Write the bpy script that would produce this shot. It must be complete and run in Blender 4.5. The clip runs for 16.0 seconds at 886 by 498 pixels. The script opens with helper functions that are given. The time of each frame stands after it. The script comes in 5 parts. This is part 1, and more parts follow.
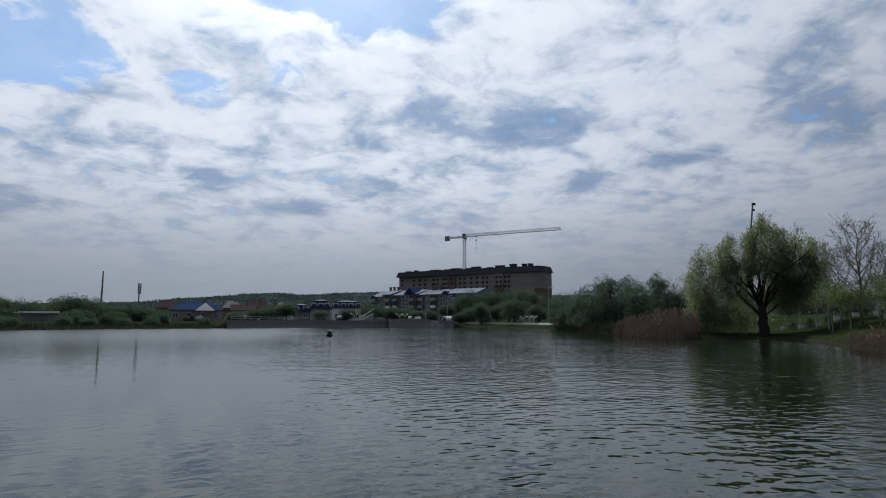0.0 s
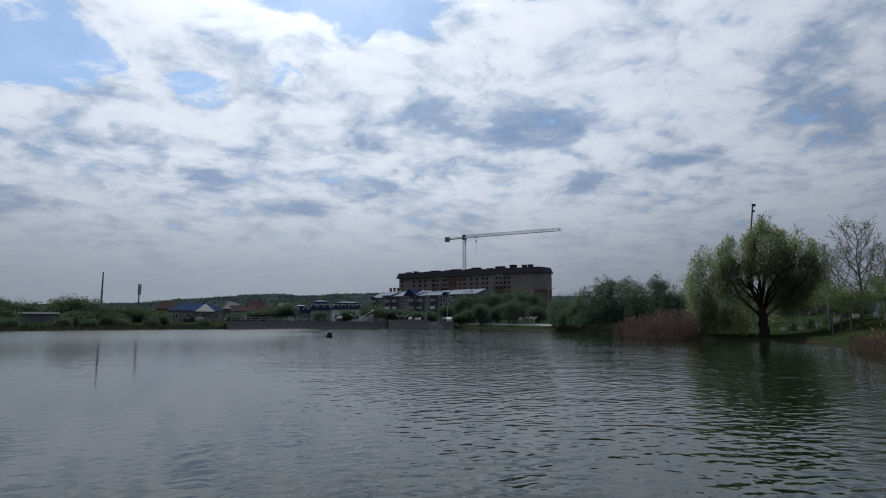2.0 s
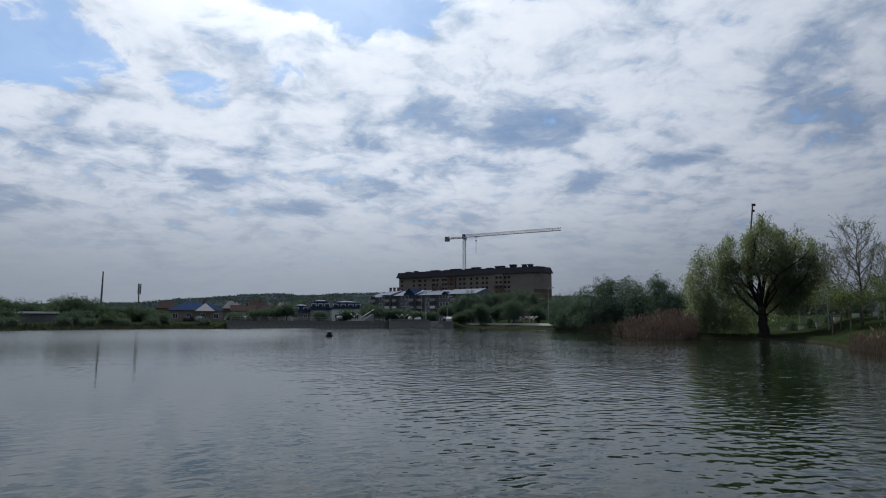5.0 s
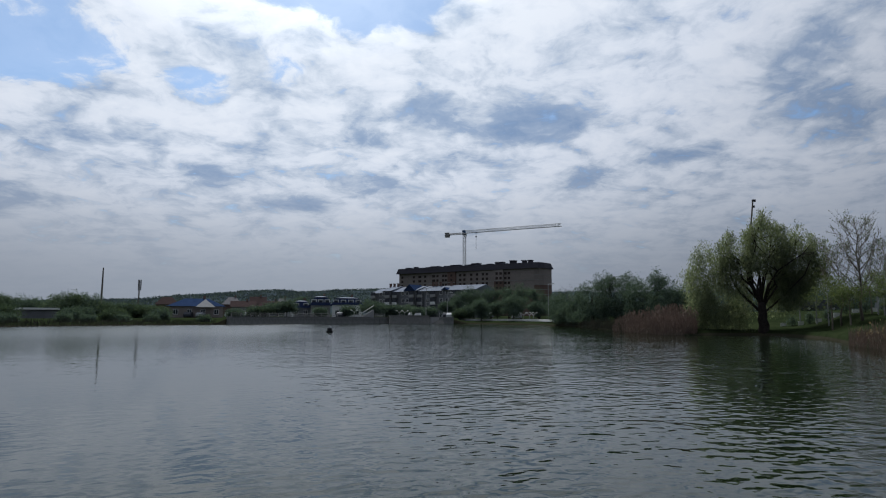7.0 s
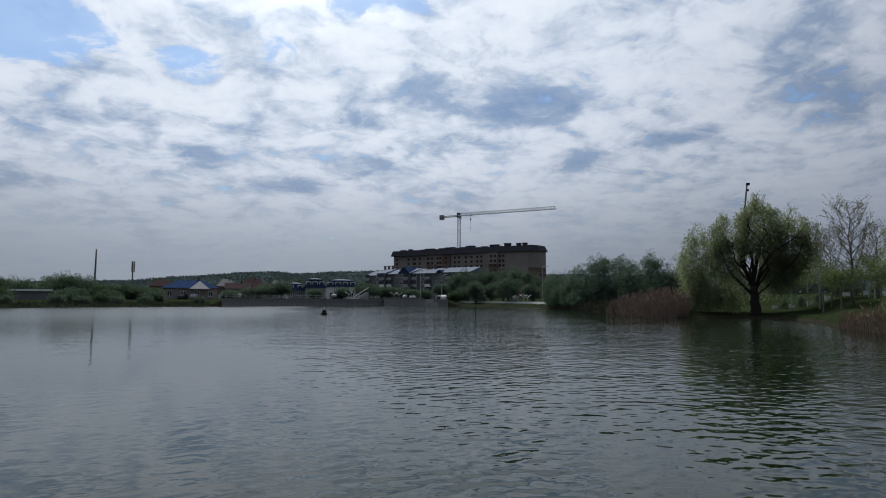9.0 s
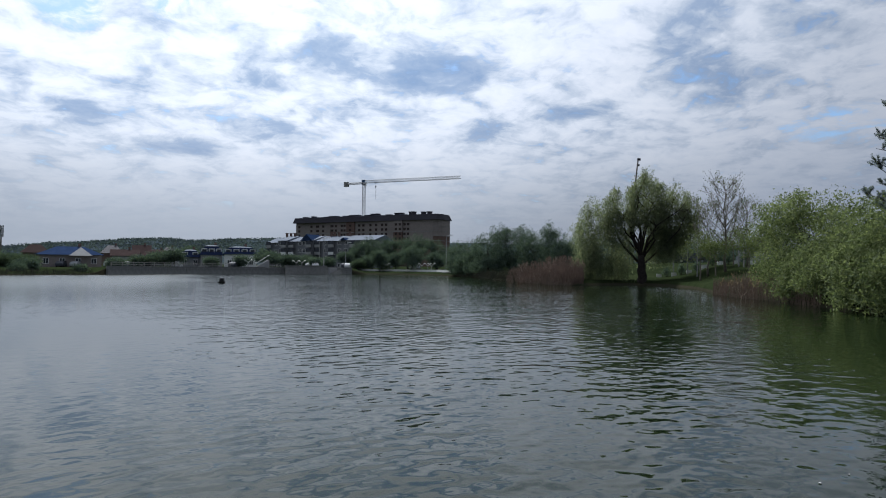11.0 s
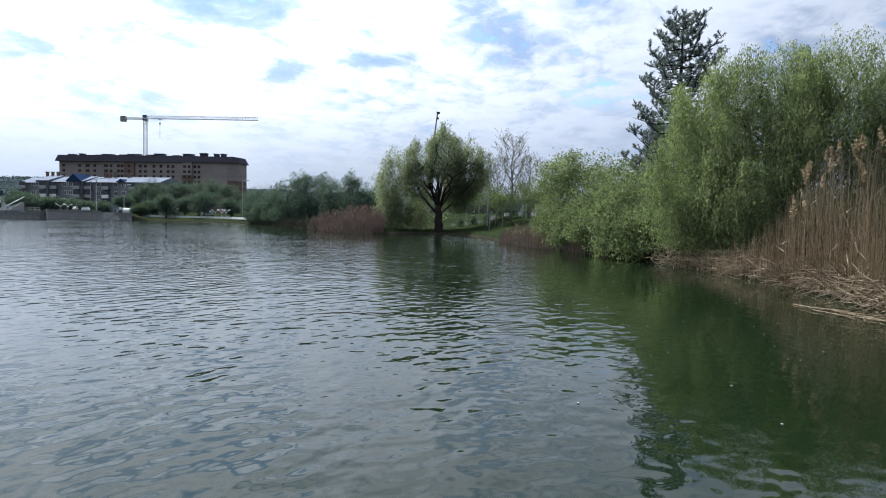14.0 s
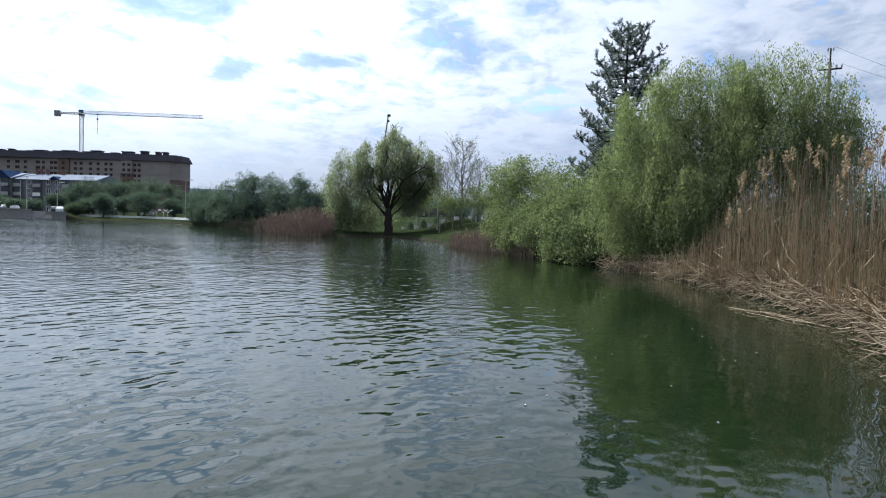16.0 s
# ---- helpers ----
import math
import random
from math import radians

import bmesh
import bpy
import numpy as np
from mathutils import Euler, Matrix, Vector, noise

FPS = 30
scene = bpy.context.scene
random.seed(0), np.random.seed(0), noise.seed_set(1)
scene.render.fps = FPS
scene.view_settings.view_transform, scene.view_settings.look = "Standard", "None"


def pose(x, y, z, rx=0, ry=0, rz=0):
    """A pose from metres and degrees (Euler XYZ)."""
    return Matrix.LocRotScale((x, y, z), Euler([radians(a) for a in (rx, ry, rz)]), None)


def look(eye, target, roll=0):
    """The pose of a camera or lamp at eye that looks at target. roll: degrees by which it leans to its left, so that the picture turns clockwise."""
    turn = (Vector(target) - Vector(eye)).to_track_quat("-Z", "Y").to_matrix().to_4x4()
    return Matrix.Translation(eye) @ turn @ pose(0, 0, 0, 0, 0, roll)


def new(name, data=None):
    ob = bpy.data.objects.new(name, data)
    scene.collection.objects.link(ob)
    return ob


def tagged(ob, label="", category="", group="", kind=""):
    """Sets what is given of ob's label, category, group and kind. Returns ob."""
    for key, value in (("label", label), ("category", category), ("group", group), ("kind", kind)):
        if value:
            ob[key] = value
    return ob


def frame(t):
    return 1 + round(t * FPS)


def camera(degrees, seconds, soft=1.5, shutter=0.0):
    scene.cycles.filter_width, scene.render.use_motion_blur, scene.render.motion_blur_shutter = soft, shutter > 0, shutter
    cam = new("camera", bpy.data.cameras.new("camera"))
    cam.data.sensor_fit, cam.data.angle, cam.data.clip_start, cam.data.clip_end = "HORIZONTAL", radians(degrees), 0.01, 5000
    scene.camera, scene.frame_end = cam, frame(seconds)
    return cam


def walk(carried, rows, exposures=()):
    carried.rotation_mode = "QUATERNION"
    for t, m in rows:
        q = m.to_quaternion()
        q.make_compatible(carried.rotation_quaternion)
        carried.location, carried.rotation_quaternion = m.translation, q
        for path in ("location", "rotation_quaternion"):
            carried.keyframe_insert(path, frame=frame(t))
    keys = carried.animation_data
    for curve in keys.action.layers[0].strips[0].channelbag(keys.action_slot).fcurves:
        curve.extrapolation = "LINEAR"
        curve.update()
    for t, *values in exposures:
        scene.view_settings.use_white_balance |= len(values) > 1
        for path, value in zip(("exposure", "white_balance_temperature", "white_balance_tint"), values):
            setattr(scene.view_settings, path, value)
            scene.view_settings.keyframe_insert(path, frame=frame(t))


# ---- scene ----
EYE = 1.7  # height of the lens over the water
PATH = [
    (0.0, 0.00, 6.70, -0.20), (0.5, 0.00, 6.21, -0.20), (1.0, 0.00, 6.55, -0.19), (1.5, 0.00, 6.70, -0.20),
    (2.0, 0.00, 6.79, -0.22), (2.5, 0.00, 7.03, -0.20), (3.0, 0.00, 6.94, -0.20), (3.5, 0.00, 6.54, -0.19),
    (4.0, -0.01, 7.26, -0.25), (5.2, -0.01, 6.60, -0.23), (6.5, -0.01, 6.02, -0.22), (7.0, 0.00, 6.37, -0.20),
    (7.5, -0.01, 6.95, -0.24), (8.0, -0.01, 5.31, -0.18), (8.2, -0.02, 5.49, -0.22), (9.3, -0.90, 4.40, -0.40),
    (10.3, -2.84, 2.67, -0.57), (10.5, -3.54, 0.51, -0.49), (11.0, -9.55, 1.76, -0.41), (11.5, -18.64, 0.50, -0.90),
    (12.0, -25.37, -1.23, -1.24), (12.5, -29.04, -1.00, -1.52), (13.0, -28.86, -2.84, -1.70),
    (13.5, -28.16, -1.05, -1.05), (14.0, -28.17, -2.85, -1.22), (14.5, -30.19, -2.28, -1.46),
    (15.0, -30.95, -3.44, -1.61), (15.5, -31.96, -3.27, -1.91), (16.0, -32.90, -2.42, -1.85)]
cam = camera(72.45, 16.0, soft=1.1)
walk(cam, [(t, pose(0, 0, EYE, 90 + pitch, roll, yaw)) for t, yaw, pitch, roll in PATH],
     exposures=[(0.0, -0.2, 5900, 10), (8.2, -0.2, 5900, 10), (10.3, 0.0, 5900, 10), (11.0, 0.22, 5880, 10), (11.5, 0.47, 5880, 10), (12.0, 0.72, 5800, 10), (12.5, 0.80, 5760, 10), (13.0, 1.08, 5740, 10), (13.5, 0.92, 5740, 10), (14.0, 1.03, 5740, 10), (16.0, 1.10, 5720, 10)])


# ---- light ----
def nodes_of(tree):
    """Short makers for the nodes and links of a node tree."""
    def add(kind):
        return tree.nodes.new(kind)

    def put(target, value):
        if hasattr(value, "is_output"):
            tree.links.new(value, target)
        else:
            target.default_value = value

    def op(kind, a, b=0.0, c=0.0, clamp=False):
        node = add("ShaderNodeMath")
        node.operation, node.use_clamp = kind, clamp
        for socket, value in zip(node.inputs, (a, b, c)):
            put(socket, value)
        return node.outputs[0]

    def vec(kind, a, b=(0, 0, 0)):
        node = add("ShaderNodeVectorMath")
        node.operation = kind
        put(node.inputs[0], a)
        put(node.inputs[1], b)
        return node.outputs["Value"] if kind in ("LENGTH", "DISTANCE") else node.outputs[0]

    def ramp(value, stops, mode="LINEAR"):
        node = add("ShaderNodeValToRGB")
        node.color_ramp.interpolation = mode
        while len(node.color_ramp.elements) < len(stops):
            node.color_ramp.elements.new(0.5)
        for element, (place, colour) in zip(node.color_ramp.elements, stops):
            element.position = place
            element.color = (*colour, 1) if len(colour) == 3 else colour
        put(node.inputs[0], value)
        return node.outputs[0]

    def mix(factor, a, b, blend="MIX"):
        node = add("ShaderNodeMix")
        node.data_type, node.blend_type = "RGBA", blend
        put(node.inputs[0], factor)
        for socket, value in ((node.inputs[6], a), (node.inputs[7], b)):
            put(socket, (*value, 1) if isinstance(value, tuple) and len(value) == 3 else value)
        return node.outputs[2]

    def fuzz(vector, scale, detail=4.0, rough=0.55, warp=0.0):
        node = add("ShaderNodeTexNoise")
        put(node.inputs["Vector"], vector)
        node.inputs["Scale"].default_value = scale
        node.inputs["Detail"].default_value = detail
        node.inputs["Roughness"].default_value = rough
        node.inputs["Distortion"].default_value = warp
        return node.outputs[0]

    def span(value, low, high, to_low=0.0, to_high=1.0, smooth=True):
        node = add("ShaderNodeMapRange")
        node.interpolation_type = "SMOOTHSTEP" if smooth else "LINEAR"
        for socket, v in zip(node.inputs, (value, low, high, to_low, to_high)):
            put(socket, v)
        return node.outputs[0]

    return add, put, op, vec, ramp, mix, fuzz, span


def on_deck(azimuth, elevation):
    """The place on the flat cloud deck towards which a direction looks."""
    a, e = radians(azimuth), radians(elevation)
    x, y, z = math.sin(a) * math.cos(e), math.cos(a) * math.cos(e), math.sin(e)
    return x / (z + 0.20), y / (z + 0.20)


SUN_AZ, SUN_EL = -15.0, 50.0
# soft clumps in the cloud deck: azimuth, elevation, half width and half height in degrees, weight
THICK = [(9.0, 18.0, 6.0, 2.6, 0.95), (-0.8, 18.8, 3.6, 2.2, 0.95), (-7.4, 17.4, 3.2, 2.2, 0.8), (-13.5, 10.6, 4.0, 0.8, 0.8),
         (-7.6, 12.2, 3.6, 1.1, 0.65), (-22.0, 12.2, 3.0, 1.5, 0.6), (-36.0, 9.0, 4.5, 1.5, 0.7), (33.0, 20.0, 6.5, 3.5, 0.5),
         (37.0, 23.0, 6.0, 1.6, 0.3), (21.5, 15.0, 3.5, 2.0, 0.5), (13.0, 12.8, 3.5, 1.6, 0.5), (2.4, 14.6, 3.0, 1.2, 0.45),
         (23.0, 14.0, 3.0, 1.4, 0.3), (33.5, 16.0, 5.0, 2.0, 0.3), (-30.0, 19.0, 6.0, 1.5, 0.35), (-28.0, 15.0, 6.0, 1.4, 0.3),
         (-19.0, 20.0, 5.0, 1.2, 0.25), (-17.0, 15.5, 5.0, 1.0, 0.25)]
GAPS = [(-35.5, 20.6, 7.0, 3.4, 1.4), (-23.0, 20.2, 3.4, 1.5, 0.85), (-15.5, 21.7, 2.4, 1.6, 0.75), (-9.0, 28.4, 9.5, 2.8, 1.6),
        (8.0, 29.5, 4.0, 1.8, 0.7), (-33.0, 29.5, 6.0, 2.0, 0.8), (16.0, 31.0, 6.0, 1.5, 0.5), (43.0, 11.5, 6.0, 1.6, 0.55),
        (9.0, 19.5, 5.0, 1.6, 0.25), (63.0, 21.5, 5.0, 2.0, 0.45), (48.0, 20.5, 4.0, 1.2, 0.2)]

world = bpy.data.worlds.new("sky")
scene.world = world
world.use_nodes = True
add, put, op, vec, ramp, mix, fuzz, span = nodes_of(world.node_tree)
back = world.node_tree.nodes["Background"]
sky = add("ShaderNodeTexSky")
sky.sky_type, sky.sun_disc = "NISHITA", False
sky.sun_elevation, sky.sun_rotation = radians(SUN_EL), radians(SUN_AZ)
sky.air_density, sky.dust_density = 1.0, 1.2
way = add("ShaderNodeTexCoord").outputs["Generated"]
split = add("ShaderNodeSeparateXYZ")
put(split.inputs[0], way)
up = op("MAXIMUM", split.outputs[2], 0.0)
lift = op("ADD", up, 0.20)
deck = add("ShaderNodeCombineXYZ")
put(deck.inputs[0], op("DIVIDE", split.outputs[0], lift))
put(deck.inputs[1], op("DIVIDE", split.outputs[1], lift))
deck = deck.outputs[0]
swirl = add("ShaderNodeTexNoise")
put(swirl.inputs["Vector"], deck)
swirl.inputs["Scale"].default_value, swirl.inputs["Detail"].default_value = 3.5, 5.0
bent = vec("ADD", deck, vec("MULTIPLY", vec("SUBTRACT", swirl.outputs["Color"], (0.5, 0.5, 0.5)), (0.22, 0.22, 0.0)))


def clumps(rows):
    """The summed weight of soft elliptic clumps on the cloud deck."""
    total = 0.0
    for az, el, wide, high, weight in rows:
        x0, y0 = on_deck(az, el)
        x1, y1 = on_deck(az + wide, el)
        x2, y2 = on_deck(az, el + high)
        turn, rx, ry = math.atan2(y1 - y0, x1 - x0), math.hypot(x1 - x0, y1 - y0), math.hypot(x2 - x0, y2 - y0)
        place = add("ShaderNodeMapping")
        place.vector_type = "TEXTURE"
        put(place.inputs["Vector"], bent)
        place.inputs["Location"].default_value = (x0, y0, 0)
        place.inputs["Rotation"].default_value = (0, 0, turn)
        place.inputs["Scale"].default_value = (rx, ry, 1)
        total = op("ADD", total, span(vec("LENGTH", place.outputs[0]), 0.35, 1.35, weight, 0.0))
    return total


coarse = fuzz(deck, 2.1, 6.0, 0.55, 0.0)
fine = fuzz(bent, 6.5, 7.0, 0.56, 0.0)
shade = op("ADD", op("MULTIPLY", op("SUBTRACT", coarse, 0.5), 0.7), op("MULTIPLY", op("SUBTRACT", fine, 0.5), 1.45))
tufts = add("ShaderNodeMapping")
put(tufts.inputs["Vector"], way)
tufts.inputs["Scale"].default_value = (1.0, 1.0, 1.6)
shade = op("ADD", shade, op("MULTIPLY", op("SUBTRACT", fuzz(tufts.outputs[0], 8.5, 6.0, 0.55, 0.3), 0.5), 1.15))
curls = fuzz(bent, 14.0, 6.0, 0.6)
shade = op("ADD", shade, op("MULTIPLY", op("SUBTRACT", curls, 0.5), 0.8))
shade = op("SUBTRACT", op("ADD", shade, 0.75), op("MULTIPLY", clumps(THICK), 0.62))
puffs = ramp(shade, [(0.0, (0.285, 0.38, 0.53)), (0.32, (0.40, 0.48, 0.60)), (0.55, (0.62, 0.668, 0.73)), (0.78, (0.82, 0.84, 0.87)), (1.0, (0.90, 0.905, 0.915))])
# thin veil that greys towards the horizon
veil = span(up, 0.04, 0.25, 0.94, 0.0)
veil_tone = mix(span(split.outputs[0], 0.35, 0.9), (0.468, 0.492, 0.522), (0.64, 0.69, 0.77))
puffs = mix(veil, puffs, veil_tone)
glow = vec("DISTANCE", way, (math.sin(radians(SUN_AZ)) * math.cos(radians(SUN_EL)), math.cos(radians(SUN_AZ)) * math.cos(radians(SUN_EL)), math.sin(radians(SUN_EL))))
puffs = mix(1.0, puffs, ramp(span(glow, 0.1, 1.8, 0.0, 1.0, False), [(0.0, (2.9, 2.9, 2.84)), (0.11, (1.9, 1.9, 1.86)), (0.22, (1.13, 1.13, 1.12)), (0.34, (0.93, 0.935, 0.95)), (0.50, (0.56, 0.57, 0.595)), (0.60, (0.40, 0.41, 0.435)), (0.72, (0.34, 0.35, 0.375)), (1.0, (0.30, 0.31, 0.34))]), "MULTIPLY")
opening = op("ADD", clumps(GAPS), op("MULTIPLY", op("SUBTRACT", 0.46, coarse), 1.2))
shreds = op("ADD", op("MULTIPLY", op("SUBTRACT", fine, 0.5), 2.2), op("MULTIPLY", op("SUBTRACT", curls, 0.5), 2.4))
opening = span(op("SUBTRACT", opening, shreds), 0.22, 1.05)
opening = op("MULTIPLY", opening, op("SUBTRACT", 1.0, veil))
clear = mix(1.0, sky.outputs[0], (0.86, 1.04, 1.16), "MULTIPLY")
whole = mix(op("MULTIPLY", opening, 0.85), mix(1.0, puffs, (10.0, 10.0, 10.0), "MULTIPLY"), clear)
put(back.inputs["Color"], whole)
back.inputs["Strength"].default_value = 0.1

sun = new("sun", bpy.data.lights.new("sun", "SUN"))
sun.data.energy, sun.data.angle, sun.data.color = 4.2, radians(4.0), (1.0, 0.95, 0.86)
a, e = radians(SUN_AZ), radians(SUN_EL)
sun.matrix_world = look((math.sin(a) * math.cos(e) * 60, math.cos(a) * math.cos(e) * 60, math.sin(e) * 60), (0, 0, 0))


# ---- materials ----
def material(name, base, low=0.8, high=1.2, scale=6.0, rough=0.8, metal=0.0, bump=0.0, bump_scale=40.0, piece=0.0, hue=None, stains=0.25, shine=0.12):
    """A surface with grain and broad stains; piece: how far single pieces differ; hue: a second colour for the stains."""
    m = bpy.data.materials.new(name)
    m.use_nodes = True
    add, put, op, vec, ramp, mix, fuzz, span = nodes_of(m.node_tree)
    shader = m.node_tree.nodes["Principled BSDF"]
    place = add("ShaderNodeTexCoord").outputs["Object"]
    grain = ramp(fuzz(place, scale, 5.0, 0.6), [(0.25, tuple(c * low for c in base)), (0.75, tuple(c * high for c in base))])
    broad = span(fuzz(place, scale * 0.13, 3.0, 0.55), 0.42, 0.72)
    colour = mix(op("MULTIPLY", broad, stains), grain, hue if hue else tuple(c * 0.55 for c in base))
    if piece:
        own = add("ShaderNodeObjectInfo").outputs["Random"]
        colour = mix(1.0, colour, ramp(own, [(0.0, (1 - piece,) * 3), (1.0, (1 + piece,) * 3)]), "MULTIPLY")
    put(shader.inputs["Base Color"], colour)
    shader.inputs["Roughness"].default_value, shader.inputs["Metallic"].default_value = rough, metal
    shader.inputs["Specular IOR Level"].default_value = shine
    if bump:
        node = add("ShaderNodeBump")
        node.inputs["Strength"].default_value, node.inputs["Distance"].default_value = bump, 0.02
        put(node.inputs["Height"], fuzz(place, bump_scale, 4.0, 0.6))
        put(shader.inputs["Normal"], node.outputs[0])
    return m


def leafage(name, dark, light, through_light=0.35, rough=0.55, hang=False):
    """Leaves that let some light through, each with a tone of its own."""
    m = bpy.data.materials.new(name)
    m.use_nodes = True
    add, put, op, vec, ramp, mix, fuzz, span = nodes_of(m.node_tree)
    shader, out = m.node_tree.nodes["Principled BSDF"], m.node_tree.nodes["Material Output"]
    own = add("ShaderNodeNewGeometry").outputs["Random Per Island"]
    spot_at = add("ShaderNodeTexCoord").outputs["Object"]
    patch = op("ADD", op("MULTIPLY", fuzz(spot_at, 0.7, 2.0), 0.9), op("MULTIPLY", fuzz(spot_at, 3.2, 2.0), 1.3))
    tone = op("ADD", op("MULTIPLY", own, 0.45), op("SUBTRACT", patch, 0.85))
    if hang:
        lay = add("ShaderNodeMapping")
        put(lay.inputs["Vector"], spot_at)
        lay.inputs["Scale"].default_value = (1.0, 1.0, 0.16)
        tone = op("ADD", tone, op("MULTIPLY", op("SUBTRACT", fuzz(lay.outputs[0], 4.5, 2.0), 0.5), 1.3))
    colour = ramp(tone, [(0.15, dark), (0.85, light)])
    put(shader.inputs["Base Color"], colour)
    shader.inputs["Roughness"].default_value = rough
    shader.inputs["Specular IOR Level"].default_value = 0.0
    thin = add("ShaderNodeBsdfTranslucent")
    put(thin.inputs[0], mix(1.0, colour, (1.25, 1.3, 0.75), "MULTIPLY"))
    blend = add("ShaderNodeMixShader")
    blend.inputs[0].default_value = through_light
    m.node_tree.links.new(shader.outputs[0], blend.inputs[1])
    m.node_tree.links.new(thin.outputs[0], blend.inputs[2])
    m.node_tree.links.new(blend.outputs[0], out.inputs[0])
    return m


def water_surface():
    m = bpy.data.materials.new("lake_water")
    m.use_nodes = True
    add, put, op, vec, ramp, mix, fuzz, span = nodes_of(m.node_tree)
    shader = m.node_tree.nodes["Principled BSDF"]
    place = add("ShaderNodeTexCoord").outputs["Object"]
    murk = fuzz(place, 0.12, 3.0)
    put(shader.inputs["Base Color"], ramp(murk, [(0.3, (0.0040, 0.0090, 0.0028)), (0.7, (0.0060, 0.0116, 0.0048))]))
    shader.inputs["IOR"].default_value = 1.333

    # wind waves: along-crest and across-crest stretch, crest direction, scale, slope
    layers = [((0.66, 1.0), 28, 3.9, 0.036), ((0.78, 1.0), 8, 6.8, 0.028), ((0.8, 1.0), 42, 11.5, 0.014), ((0.7, 1.0), 12, 0.9, 0.009)]

    def height(at):
        """The height of the wave field at a place on the lake."""
        total = 0.0
        for stretch, turn, scale, slope in layers:
            lay = add("ShaderNodeMapping")
            lay.vector_type = "TEXTURE"
            put(lay.inputs["Vector"], at)
            lay.inputs["Rotation"].default_value = (0, 0, radians(turn))
            lay.inputs["Scale"].default_value = (1 / stretch[0], 1 / stretch[1], 1)
            total = op("MULTIPLY_ADD", fuzz(lay.outputs[0], scale, 0.0, 0.4, 0.1), slope / (0.42 * scale), total)
        return total

    step = 0.012
    here = height(place)
    tilt = add("ShaderNodeCombineXYZ")
    put(tilt.inputs[0], op("DIVIDE", op("SUBTRACT", here, height(vec("ADD", place, (step, 0, 0)))), step))
    put(tilt.inputs[1], op("DIVIDE", op("SUBTRACT", here, height(vec("ADD", place, (0, step, 0)))), step))
    total = tilt.outputs[0]
    flat = add("ShaderNodeSeparateXYZ")
    put(flat.inputs[0], place)
    lee = op("ADD", op("MULTIPLY_ADD", flat.outputs[1], 0.21, flat.outputs[0]), op("MULTIPLY", op("SUBTRACT", fuzz(place, 0.06, 3.0, 0.5), 0.5), 9.0))
    calm = op("MULTIPLY", span(lee, -3.5, 2.0, 0.2, 1.0), span(fuzz(place, 0.11, 2.0, 0.5), 0.35, 0.6, 0.65, 1.0))
    shelter = op("ADD", op("MULTIPLY_ADD", flat.outputs[1], -0.95, flat.outputs[0]), op("MULTIPLY", op("SUBTRACT", fuzz(place, 0.3, 2.0, 0.5), 0.5), 3.0))
    calm = op("MULTIPLY", calm, span(shelter, -2.0, 2.0, 1.0, 0.26))
    calm = op("MULTIPLY", calm, span(vec("LENGTH", place), 10.0, 70.0, 1.0, 0.9))
    calm = op("MULTIPLY", calm, span(vec("LENGTH", place), 3.0, 9.0, 1.5, 1.0))
    gloss = span(lee, -6.0, 4.0, 0.20, 0.045)
    put(shader.inputs["Roughness"], span(vec("LENGTH", place), 7.0, 75.0, 0.025, gloss))
    spread = add("ShaderNodeVectorMath")
    spread.operation = "SCALE"
    put(spread.inputs[0], total)
    put(spread.inputs["Scale"], calm)
    put(shader.inputs["Normal"], vec("NORMALIZE", vec("ADD", spread.outputs[0], (0.0, 0.0, 1.0))))
    return m


WATER = water_surface()
SOIL = material("bank_soil", (0.030, 0.029, 0.020), scale=2.0, rough=1.0, bump=0.5, shine=0.0)
# Base darker than the grass itself, standing in for tree shade on the lawn.
GRASS = material("short_grass", (0.016, 0.023, 0.010), 0.6, 1.35, 3.0, 1.0, bump=0.6, shine=0.0, hue=(0.034, 0.041, 0.019), stains=0.5)
# Hill colour is blued and lifted to stand in for distance haze.
HAZED_FOREST = material("hazed_wooded_hill", (0.038, 0.050, 0.061), 0.45, 1.5, 0.08, 1.0, shine=0.0, hue=(0.028, 0.042, 0.030), stains=0.6)
CONCRETE = material("concrete", (0.30, 0.295, 0.28), 0.7, 1.1, 2.0, 0.85, bump=0.3)
QUAY_STONE = material("stained_quay_concrete", (0.25, 0.252, 0.245), 0.6, 1.2, 1.5, 0.9, bump=0.4, hue=(0.07, 0.075, 0.065), stains=0.5)
BARK = material("bark", (0.032, 0.027, 0.025), 0.5, 1.5, 5.0, 0.95, bump=0.8, bump_scale=14.0)
PALE_BARK = material("pale_bark", (0.17, 0.148, 0.125), 0.6, 1.3, 6.0, 0.9)
BEIGE_BRICK = material("beige_brick", (0.275, 0.240, 0.224), 0.85, 1.1, 1.2, 0.9, stains=0.2)
BROWN_BRICK = material("brown_brick", (0.155, 0.105, 0.090), 0.85, 1.15, 1.2, 0.9)
DARK_ROOF = material("brown_metal_roof", (0.046, 0.044, 0.056), 0.9, 1.15, 0.6, 0.8, shine=0.2)
PALE_ROOF = material("pale_metal_roof", (0.14, 0.16, 0.20), 0.85, 1.1, 0.8, 0.85, 0.0, shine=0.05)
BLUE_ROOF = material("blue_metal_roof", (0.026, 0.043, 0.092), 0.8, 1.15, 0.7, 0.9, 0.0, shine=0.0)
SLATE_ROOF = material("slate_blue_roof", (0.024, 0.034, 0.075), 0.8, 1.15, 0.7, 0.9, 0.0, shine=0.0)
RED_ROOF = material("red_tile_roof", (0.050, 0.037, 0.036), 0.8, 1.2, 1.0, 0.95, shine=0.0)
